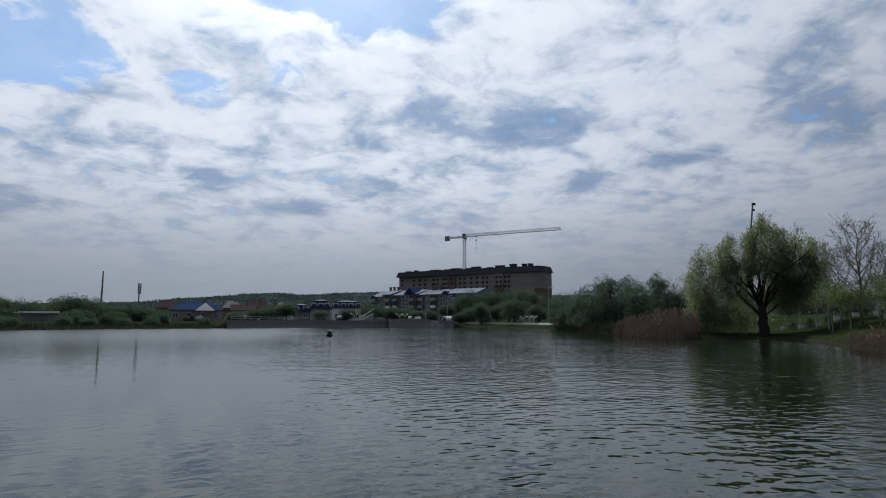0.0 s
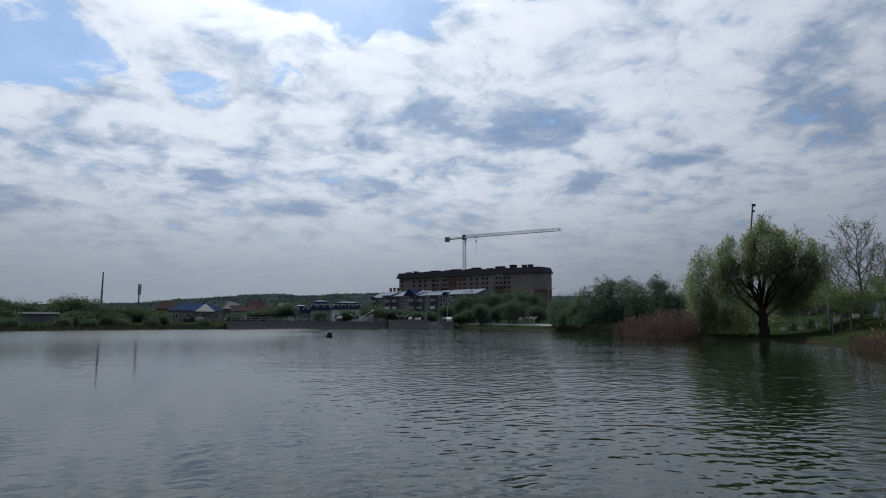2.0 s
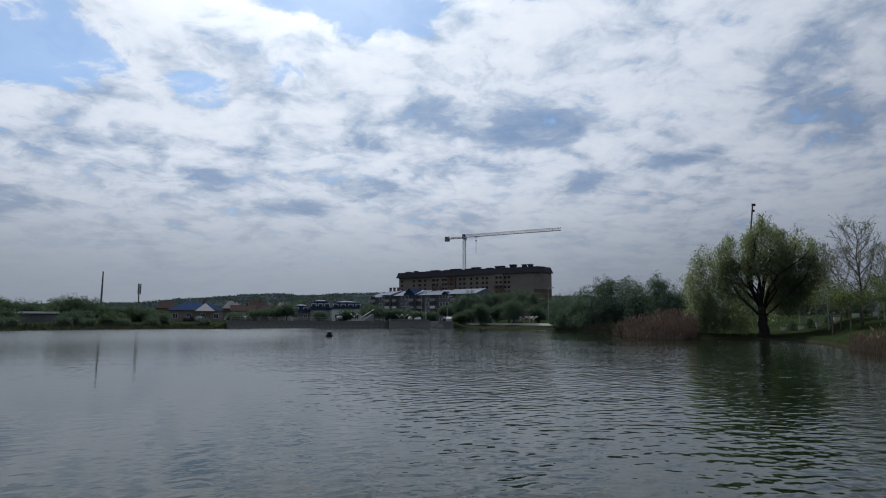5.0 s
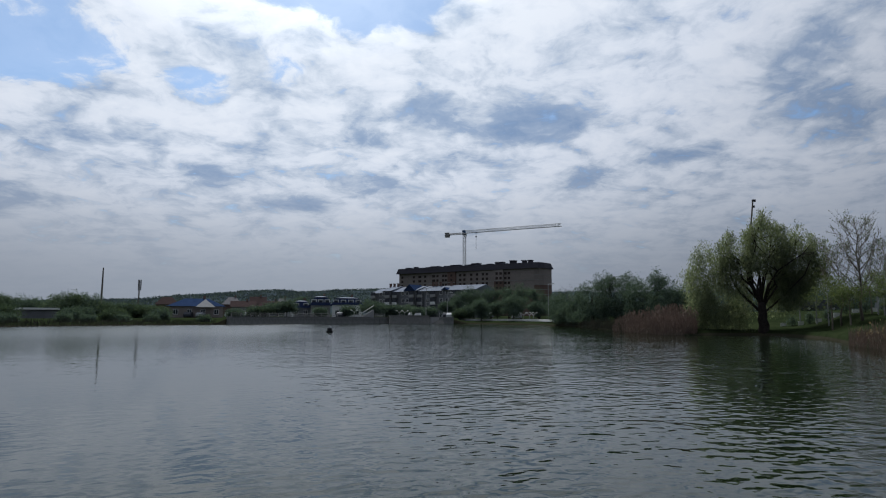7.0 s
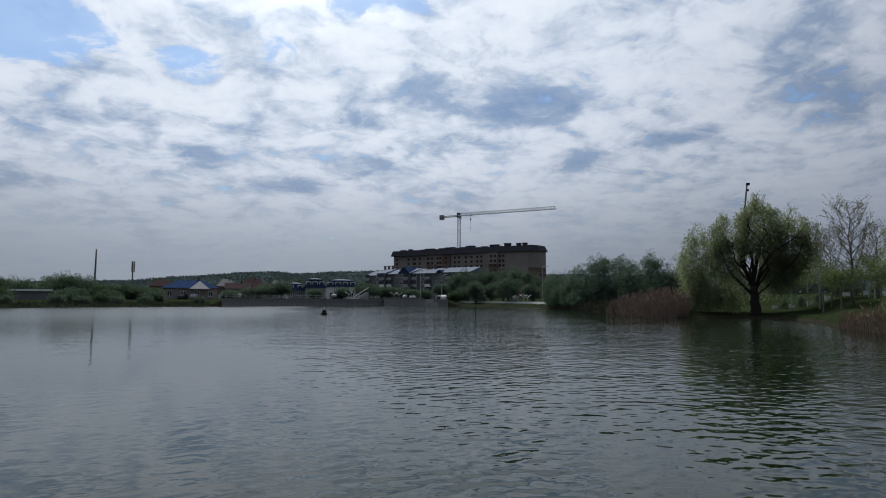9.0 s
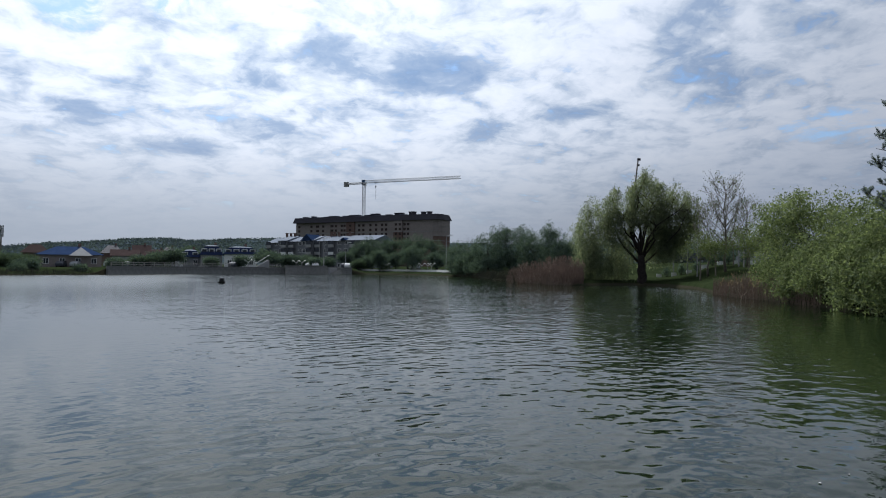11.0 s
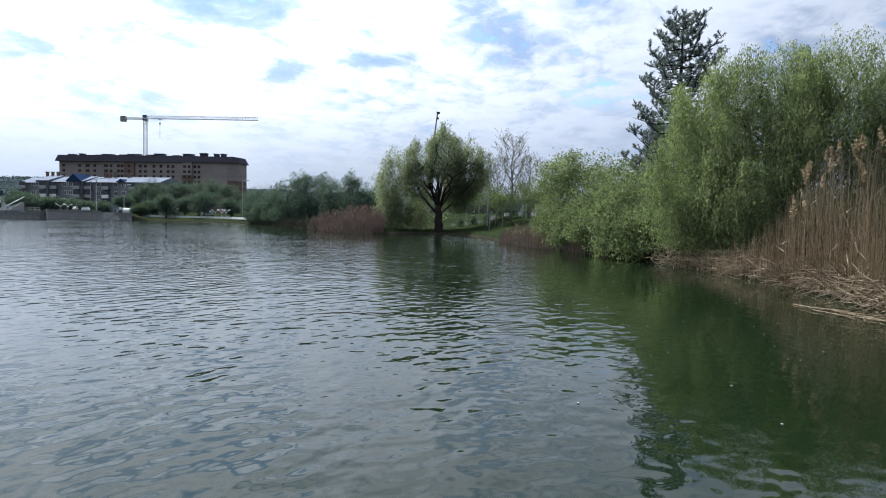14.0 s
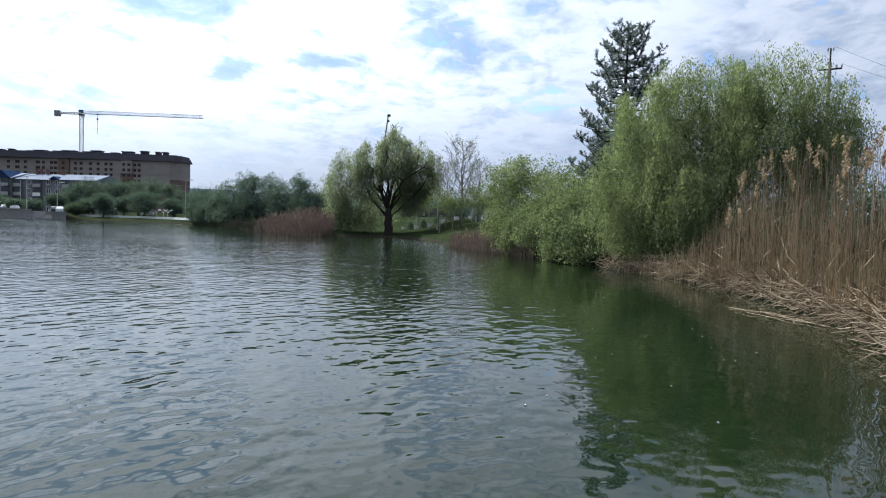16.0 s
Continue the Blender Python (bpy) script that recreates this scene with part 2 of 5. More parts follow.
PLASTER = material("pale_plaster", (0.32, 0.32, 0.32), 0.85, 1.1, 1.0, 0.9)
GREY_BRICK = material("grey_brick", (0.185, 0.190, 0.205), 0.85, 1.15, 1.0, 0.9)
WHITE_PAINT = material("white_paint", (0.78, 0.78, 0.76), 0.92, 1.04, 3.0, 0.5, stains=0.1, shine=0.4)
STEEL = material("galvanised_steel", (0.36, 0.37, 0.39), 0.85, 1.1, 4.0, 0.45, 0.7)
CRANE_PAINT = material("crane_paint", (0.60, 0.61, 0.62), 0.85, 1.1, 1.0, 0.5)
CRANE_BLUE = material("crane_blue", (0.06, 0.11, 0.20), 0.85, 1.1, 1.0, 0.5)
DARK_METAL = material("dark_metal", (0.035, 0.035, 0.04), 0.8, 1.2, 3.0, 0.5, 0.3)
RUBBER = material("rubber", (0.02, 0.02, 0.02), 0.8, 1.2, 9.0, 0.85)
POLE_WOOD = material("weathered_pole", (0.20, 0.18, 0.16), 0.7, 1.2, 4.0, 0.9)
GLASS = material("window_glass", (0.03, 0.035, 0.045), 0.9, 1.1, 1.0, 0.08, stains=0.0, shine=0.5)
# Dark matte sheet that stands in for the shade inside unglazed openings.
OPENING_SHADE = material("unglazed_opening_shade", (0.035, 0.03, 0.03), 0.9, 1.1, 1.0, 0.9)
REED_DULL = material("reed_bed_brown", (0.215, 0.160, 0.128), 0.6, 1.3, 1.5, 0.9, hue=(0.14, 0.112, 0.088), stains=0.5)
SEDGE = material("bank_sedge", (0.062, 0.064, 0.046), 0.6, 1.3, 1.5, 0.9, hue=(0.10, 0.08, 0.055), stains=0.4)
REED = leafage("dry_reed", (0.125, 0.092, 0.056), (0.47, 0.375, 0.25), 0.06, 0.85)
BLEACHED = leafage("bleached_reed", (0.08, 0.056, 0.037), (0.32, 0.26, 0.18), 0.03, 0.85)
PLUME = leafage("reed_plume", (0.19, 0.14, 0.105), (0.36, 0.275, 0.205), 0.3, 0.9)
WILLOW_LEAF = leafage("willow_leaves", (0.088, 0.113, 0.064), (0.228, 0.262, 0.156), 0.58, hang=True)
FAR_WILLOW_LEAF = leafage("far_willow_leaves", (0.086, 0.102, 0.082), (0.196, 0.218, 0.172), 0.66, hang=True)
SHRUB_LEAF = leafage("shrub_leaves", (0.062, 0.086, 0.046), (0.208, 0.240, 0.138), 0.42)
# Green raised and blued, painting in the haze over the far trees.
HAZED_TREE_LEAF = leafage("hazed_tree_leaves", (0.044, 0.066, 0.062), (0.122, 0.160, 0.138), 0.30)
# Slightly blued too, in place of haze over the far bank.
PALE_LEAF = leafage("pale_tree_leaves", (0.044, 0.066, 0.050), (0.112, 0.146, 0.104), 0.25)
# Far canopy carries its haze in the colour: paler and bluer than leaves.
HAZED_WOODS = leafage("hazed_hill_woods", (0.056, 0.074, 0.090), (0.086, 0.110, 0.130), 0.2)
SPRING_LEAF = leafage("spring_leaves", (0.072, 0.094, 0.045), (0.155, 0.185, 0.095), 0.35)
# Blue-grey needles, made lighter and bluer still in place of haze.
NEEDLES = leafage("pine_needles", (0.075, 0.096, 0.115), (0.190, 0.220, 0.250), 0.35)


# ---- mesh tools ----
def spot(azimuth, distance, z=0.0):
    """A place by its compass direction from the lens (degrees, right of ahead) and its distance."""
    return Vector((math.sin(radians(azimuth)) * distance, math.cos(radians(azimuth)) * distance, z))


def raised(azimuth, distance, elevation):
    """The same, at the height seen under that elevation."""
    return spot(azimuth, distance, EYE + distance * math.tan(radians(elevation)))


class Shape:
    """Gathers the faces of one mesh."""
    def __init__(self):
        self.v, self.f = [], []

    def face(self, *points):
        n = len(self.v)
        self.v.extend(tuple(p) for p in points)
        self.f.append(tuple(range(n, n + len(points))))
        return self

    def block(self, x0, x1, y0, y1, z0, z1, m=None, bevel=0.0):
        b = bevel
        ring = [(x0 + b, y0), (x1 - b, y0), (x1, y0 + b), (x1, y1 - b), (x1 - b, y1), (x0 + b, y1), (x0, y1 - b), (x0, y0 + b)] if b else [(x0, y0), (x1, y0), (x1, y1), (x0, y1)]
        return self.prism(ring, z0, z1, m)

    def prism(self, ring, z0, z1, m=None):
        n, k = len(self.v), len(ring)
        for z in (z0, z1):
            for x, y in ring:
                p = Vector((x, y, z))
                self.v.append(tuple(m @ p if m else p))
        self.f.append(tuple(range(n + k - 1, n - 1, -1)))
        self.f.append(tuple(range(n + k, n + 2 * k)))
        for i in range(k):
            j = (i + 1) % k
            self.f.append((n + i, n + j, n + k + j, n + k + i))
        return self

    def tube(self, points, radii, sides=6, cap=True):
        n = len(self.v)
        points = [Vector(p) for p in points]
        for i, (p, r) in enumerate(zip(points, radii)):
            d = (points[min(i + 1, len(points) - 1)] - points[max(i - 1, 0)]).normalized()
            side = d.cross(Vector((0.31, 0.95, 0.05) if abs(d.y) < 0.9 else (1, 0, 0))).normalized()
            other = d.cross(side)
            for k in range(sides):
                a = 2 * math.pi * k / sides
                self.v.append(tuple(p + (side * math.cos(a) + other * math.sin(a)) * r))
        for i in range(len(points) - 1):
            for k in range(sides):
                j = (k + 1) % sides
                self.f.append((n + i * sides + k, n + i * sides + j, n + (i + 1) * sides + j, n + (i + 1) * sides + k))
        if cap:
            self.f.append(tuple(n + k for k in range(sides - 1, -1, -1)))
            m = n + (len(points) - 1) * sides
            self.f.append(tuple(m + k for k in range(sides)))
        return self

    def mesh(self, name, mat, smooth=False):
        data = bpy.data.meshes.new(name)
        data.from_pydata(self.v, [], self.f)
        data.materials.append(mat)
        if smooth:
            data.shade_smooth()
        data.update()
        return data


def part(name, shape, mat, parent=None, label="", smooth=False, at=None):
    """Links a shape as ONE mesh object, under a thing or a part."""
    ob = new(name, shape if isinstance(shape, bpy.types.Mesh) else shape.mesh(name, mat, smooth))
    if parent:
        ob.parent = parent
    if at is not None:
        ob.matrix_basis = at
    return tagged(ob, label)


def thing(name, m, label, category, group="", kind=""):
    """An Empty at the base of a thing, to carry its parts."""
    ob = new(name)
    ob.empty_display_size = 0.3
    ob.matrix_basis = m
    return tagged(ob, label, category, group, kind)


def leaves(name, centres, along, length, width, mat, parent, rng, label="", kind=""):
    """One mesh of many small pointed leaves. along: the way each one points."""
    n = len(centres)
    along = along / np.maximum(1e-6, np.linalg.norm(along, axis=1))[:, None]
    side = np.cross(along, rng.normal(size=(n, 3)))
    side /= np.maximum(1e-6, np.linalg.norm(side, axis=1))[:, None]
    size = rng.uniform(0.65, 1.3, (n, 1))
    a, b = along * length * size * 0.5, side * width * size * 0.5
    v = np.stack([centres - a, centres + b - a * 0.1, centres + a, centres - b - a * 0.1], 1).reshape(-1, 3)
    data = bpy.data.meshes.new(name)
    data.vertices.add(4 * n)
    data.vertices.foreach_set("co", v.astype(np.float32).ravel())
    data.loops.add(4 * n)
    data.loops.foreach_set("vertex_index", np.arange(4 * n, dtype=np.int32))
    data.polygons.add(n)
    data.polygons.foreach_set("loop_start", np.arange(0, 4 * n, 4, dtype=np.int32))
    data.materials.append(mat)
    data.update()
    ob = new(name, data)
    ob.parent = parent
    return tagged(ob, label, kind=kind)


# ---- the lie of the land ----
SHORE = [(-180, 0.8), (-120, 1.0), (-92, 1.6), (-76, 6), (-62, 40), (-48, 92), (-36, 107), (-30, 114), (-20, 122), (-12, 138), (-5, 148),
         (1, 148), (6, 142), (9, 132), (11, 116), (12.5, 108), (14, 92), (16.5, 74), (19, 65.5), (22, 62), (25, 64.5), (27.7, 66.5), (30, 63),
         (32.2, 55.6), (33.8, 45), (37, 39), (39.2, 36), (42.3, 31.5), (46.5, 28.4), (49, 25.5), (54.3, 22.7), (58.9, 19.5), (63.1, 16.2),
         (67, 14), (69.6, 11.8), (75, 8), (85, 4), (100, 1.6), (130, 0.9), (180, 0.8)]
RIDGE = [(-180, 1.0), (-60, 0.9), (-35, 0.95), (-26.4, 1.25), (-19.7, 1.85), (-15.8, 2.16), (-11.8, 2.05), (-7.7, 2.3), (0, 2.4), (20, 2.1), (45, 1.6), (90, 1.2), (180, 1.0)]


def shore(az):
    return math.exp(np.interp(az, [s[0] for s in SHORE], [math.log(s[1]) for s in SHORE]))


def ground_height(az, r):
    d = r - shore(az)
    if d <= 0:
        return max(-1.6, -0.12 + 0.22 * d)
    quay = np.interp(az, (-20.5, -19.5, 0.6, 2.2), (0, 1, 1, 0))
    lawn = np.interp(az, (20, 27, 36, 42), (0, 1, 1, 0))
    soft = 0.5 * min(1, d / 1.8) + 0.6 * min(1, max(0, d - 2) / 18)
    soft += lawn * 1.5 * min(1, max(0, d - 9) / 22)
    wall = 1.25 if d > 0.3 else -0.3
    z = quay * wall + (1 - quay) * soft
    z += 1.2 * min(1, max(0, d - 40) / 200)
    top = 1900 * math.tan(radians(np.interp(az, [s[0] for s in RIDGE], [s[1] for s in RIDGE])))
    k = min(1, max(0, (r - 650) / 1250))
    return z + top * k * k * (3 - 2 * k) + 3.0 * k * noise.noise((az * 0.35, r * 0.004, 0))


def build_ground():
    azimuths = [a / 4 for a in range(-42 * 4, 73 * 4 + 1, 3)]
    azimuths = [-180 + 6 * i for i in range(23)] + azimuths + [75, 78, 82, 86, 90, 95, 100] + [106 + 6 * i for i in range(13)]
    steps = [-0.96, -0.5, -0.2, -0.08]
    beyond = [0.0, 0.29, 0.31, 0.8, 1.8, 3, 5, 8, 11, 15, 20, 27, 35, 45, 60, 80, 110, 150, 220, 320, 450, 600, 750, 900, 1100, 1300, 1500, 1700, 1900, 2300, 3000, 4500]
    rows = []
    for az in azimuths:
        s = shore(az)
        radii = [s * (1 + k) for k in steps] + [s + d for d in beyond]
        rows.append([spot(az, r, ground_height(az, r)) for r in radii])
    v = [tuple(p) for row in rows for p in row]
    k = len(rows[0])
    f, which = [], []
    for i in range(len(rows)):
        j = (i + 1) % len(rows)
        for c in range(k - 1):
            f.append((i * k + c, i * k + c + 1, j * k + c + 1, j * k + c))
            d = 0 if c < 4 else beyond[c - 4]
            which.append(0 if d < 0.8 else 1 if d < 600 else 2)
    n = len(v)
    v.append((0, 0, -0.5))
    f.extend((i * k, (i + 1) % len(rows) * k, n) for i in range(len(rows)))
    which.extend(0 for _ in rows)
    data = bpy.data.meshes.new("ground")
    data.from_pydata(v, [], f)
    for m in (SOIL, GRASS, HAZED_FOREST):
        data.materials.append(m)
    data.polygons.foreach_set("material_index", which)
    data.shade_smooth()
    data.update()
    return tagged(new("ground", data), "grassy lake banks rising to a wooded hill", "ground", kind="structure")


def build_water():
    s = Shape()
    ring = [spot(az, 420) for az in range(0, 360, 6)]
    s.f.append(tuple(range(len(ring))))
    s.v = [(p.x, -p.y, 0.0) for p in ring][::-1]
    ob = part("water", s, WATER)
    return tagged(ob, "dark green rippled lake water mirroring the cloudy sky", "lake water", kind="structure")


def build_woods():
    """The broken tree line of the woods on the far hill."""
    rng = np.random.default_rng(44)
    root = thing("hazed_hill_woods", Matrix.Identity(4), "distant dark woods on the hill beyond the town", "woods", kind="stuff")
    spots = []
    for _ in range(900):
        az, r = rng.uniform(-37, 1), rng.uniform(1000, 1900)
        base, tall, wide = spot(az, r, ground_height(az, r)), rng.uniform(2.5, 5), rng.uniform(8, 20)
        o = np.clip(rng.normal(size=(26, 3)), -1.6, 1.6) * np.array((wide, wide, tall * 0.35))
        spots.append(np.array(base) + np.array((0, 0, tall * 0.4)) + o)
    spots = np.concatenate(spots)
    leaves("canopy", spots, rng.normal(size=spots.shape), 4.5, 3.2, HAZED_WOODS, root, rng)


ground = build_ground()
water = build_water()
build_woods()


def grade(az, r):
    return spot(az, r, ground_height(az, r))


# ---- trees ----
def lobe_leaves(rng, lobes, count, clump, fill=0.55):
    """Leaf places in uneven clumps over a set of ellipsoids (x, y, z, rx, ry, rz)."""
    volume = np.array([(l[3] * l[4] * l[5]) ** 0.66 for l in lobes])
    spots, hearts = [], []
    per = 34
    for l, share in zip(lobes, volume / volume.sum()):
        k = max(3, int(count * share / per))
        d = rng.normal(size=(k, 3))
        d /= np.linalg.norm(d, axis=1)[:, None]
        d *= (rng.uniform(fill ** 3, 1.0, (k, 1))) ** (1 / 3) * rng.uniform(0.82, 1.08, (k, 1))
        c = np.array(l[:3]) + d * np.array(l[3:6])
        hearts.append(c)
        o = np.clip(rng.normal(size=(k, per, 3)), -1.6, 1.6) * clump * rng.uniform(0.5, 1.35, (k, 1, 1))
        spots.append((c[:, None, :] + o * np.array((1, 1, 0.8))).reshape(-1, 3))
    return np.concatenate(spots), np.concatenate(hearts)


def limbs(shape, rng, base, fork, radius, tips, wander=0.12, sides=6):
    """A tapered, slightly crooked trunk to the fork and limbs from it to the tips."""
    base, fork = Vector(base), Vector(fork)
    k = 6
    pts = [base.lerp(fork, i / k) + Vector((rng.normal(), rng.normal(), 0)) * radius * 0.16 * (0 < i < k) for i in range(k + 1)]
    shape.tube(pts, [radius * (1.45 if i == 0 else 1.1 - 0.42 * i / k) for i in range(k + 1)], 9)
    for tip in tips:
        tip = Vector(tip)
        start = pts[rng.integers(k // 2 + 1, k + 1)]
        length = (tip - start).length
        mid = [start.lerp(tip, q) + Vector((rng.normal() * wander, rng.normal() * wander, min(1.0, abs(rng.normal())) * wander + 0.35 * wander)) * length * math.sin(math.pi * q) for q in (0.25, 0.5, 0.75)]
        thick = radius * rng.uniform(0.2, 0.36)
        shape.tube([start, *mid, tip], [thick, thick * 0.75, thick * 0.5, thick * 0.3, thick * 0.1], sides)
        for q in (mid[1], mid[2]):
            for _ in range(2):
                end = q + Vector(np.clip(rng.normal(size=3), -1.1, 1.1)) * length * 0.15 + Vector((0, 0, length * 0.05))
                shape.tube([q, q.lerp(end, 0.5) + Vector(rng.normal(size=3)) * length * 0.02, end], [thick * 0.3, thick * 0.2, thick * 0.06], 4)


def broad_tree(seed, place, lobes, count, leaf, mat, trunk, fork, label, name="tree", clump=None, bark=None, droop=0.2, tips=14, category="tree", group="", fill=0.55):
    """A tree with a tapered trunk, limbs and an uneven crown. lobes are relative to its base."""
    rng = np.random.default_rng(seed)
    root = thing(name, Matrix.Translation(place), label, category, group)
    spots, hearts = lobe_leaves(rng, lobes, count, clump if clump else leaf * 2.2, fill)
    ends = hearts[rng.choice(len(hearts), min(tips, len(hearts)), replace=False)]
    wood = Shape()
    limbs(wood, rng, (0, 0, -0.3), fork, trunk, ends)
    part("trunk", wood, bark or BARK, root, smooth=True)
    way = rng.normal(size=spots.shape) + np.array((0, 0, -droop * 2))
    leaves("crown", spots, way, leaf, leaf * 0.5, mat, root, rng)
    return root


def weeping_willow(seed, azimuth, place, lobes, strands, step, leaf, mat, trunk, fork, tips, label, hang=(0.6, 1.6), floor=0.15, knots=16, fill=0.25, reach=0.98):
    """A willow: limbs, and a crown of boughs from which strands hang, set with narrow leaves. A lobe's last number is how low its strands may reach."""
    rng = np.random.default_rng(seed)
    root = thing("weeping_willow", Matrix.Translation(place) @ pose(0, 0, 0, 0, 0, -azimuth), label, "willow tree")
    wood = Shape()
    limbs(wood, rng, (0, 0, -0.4), fork, trunk, tips, 0.10, 7)
    area = np.array([l[3] * l[5] for l in lobes])
    centres, ways = [], []
    for l, share in zip(lobes, area / area.sum()):
        low = l[6] if len(l) > 6 else floor
        for _ in range(knots):
            d = rng.normal(size=3)
            d *= rng.uniform(0.55, reach) / np.linalg.norm(d)
            bough = np.array(l[:3]) + d * np.array(l[3:6])
            size = 0.30 * (l[3] + l[5]) / 2 * rng.uniform(0.6, 1.3)
            for _ in range(int(strands * share / knots)):
                u, w = rng.uniform(-0.2, 1.0), rng.uniform(0, 2 * math.pi)
                rr = math.sqrt(max(0, 1 - u * u)) * rng.uniform(0.2, 1.05)
                top = bough + size * np.array((rr * math.cos(w), rr * math.sin(w), u * rng.uniform(0.6, 1.1)))
                drop = min(max(0.35, top[2] - low - rng.uniform(0, 0.6)), rng.uniform(*hang))
                k = max(3, int(drop / step))
                q = np.linspace(0, 1, k)[:, None]
                out = np.array((math.cos(w), math.sin(w), 0)) * rr
                sway = rng.normal(size=3) * 0.09 * min(drop, 1.4)
                line = top + out * (0.30 * min(drop, 1.5) * np.sqrt(q)) + np.array((0, 0, -1)) * drop * q ** 1.3 + sway * q * q
                centres.append(line + rng.normal(size=line.shape) * leaf * 0.55)
                ways.append(np.array((0, 0, -1.1)) + out * 0.4 + rng.normal(size=line.shape) * 0.55)
        n = int(strands * share * fill)
        d = rng.normal(size=(n * 6, 3))
        d *= rng.uniform(0.2, 0.9, (n * 6, 1)) / np.linalg.norm(d, axis=1)[:, None]
        inner = np.array(l[:3]) + d * np.array(l[3:6])
        inner = inner[inner[:, 2] > low]
        centres.append(inner)
        ways.append(rng.normal(size=inner.shape) + np.array((0, 0, -0.6)))
    part("trunk", wood, BARK, root, smooth=True)
    leaves("crown", np.concatenate(centres), np.concatenate(ways), leaf, leaf * 0.25, mat, root, rng)
    return root


def ball(x, y, z, rx, ry=None, rz=None):
    return (x, y, z, rx, ry if ry else rx, rz if rz else rx)


def crown(width, height, seed, low=0.22):
    """Lobes for a rounded, uneven crown of that size over its base."""
    rng = np.random.default_rng(seed)
    rows = [ball(0, 0, height * (0.5 + low / 2), width * 0.36, width * 0.36, height * (0.5 - low / 2) * 0.92)]
    for i in range(7):
        a = 2 * math.pi * i / 7 + rng.uniform(-0.3, 0.3)
        rows.append(ball(math.cos(a) * width * 0.27, math.sin(a) * width * 0.27, height * rng.uniform(low + 0.18, 0.78), width * rng.uniform(0.16, 0.25), None, height * rng.uniform(0.12, 0.2)))
    if low == 0:
        for i in range(6):
            a = 2 * math.pi * i / 6 + rng.uniform(-0.4, 0.4)
            rows.append(ball(math.cos(a) * width * 0.26, math.sin(a) * width * 0.26, height * rng.uniform(0.14, 0.24), width * rng.uniform(0.18, 0.24), None, height * 0.2))
    return rows


# ---- the far shore: buildings ----
def facing(a, b):
    """A frame with its origin at a, x along the way to b, y away from the viewer, z up."""
    a, b = Vector(a), Vector(b)
    x = Vector((b.x - a.x, b.y - a.y, 0)).normalized()
    y = Vector((-x.y, x.x, 0))
    m = Matrix((x, y, (0, 0, 1))).transposed().to_4x4()
    m.translation = a
    return m, math.hypot(b.x - a.x, b.y - a.y)


def window_mesh(w, h, frame_mat_name, glass):
    """Two shared meshes: a frame with a mullion, and its pane set back."""
    f = Shape()
    t = 0.09
    f.block(-w / 2, -w / 2 + t, -0.06, 0.06, 0, h).block(w / 2 - t, w / 2, -0.06, 0.06, 0, h)
    f.block(-w / 2 + t, w / 2 - t, -0.06, 0.06, 0, t).block(-w / 2 + t, w / 2 - t, -0.06, 0.06, h - t, h)
    f.block(-t / 2, t / 2, -0.05, 0.05, t, h - t)
    p = Shape().block(-w / 2 + t, w / 2 - t, -0.02, 0.02, t, h - t)
    return f.mesh("window", frame_mat_name), p.mesh("pane", glass)


def put_window(pair, parent, x, y, z):
    frame_ob = part("window", pair[0], None, parent, at=Matrix.Translation((x, y, z)))
    part("pane", pair[1], None, frame_ob)


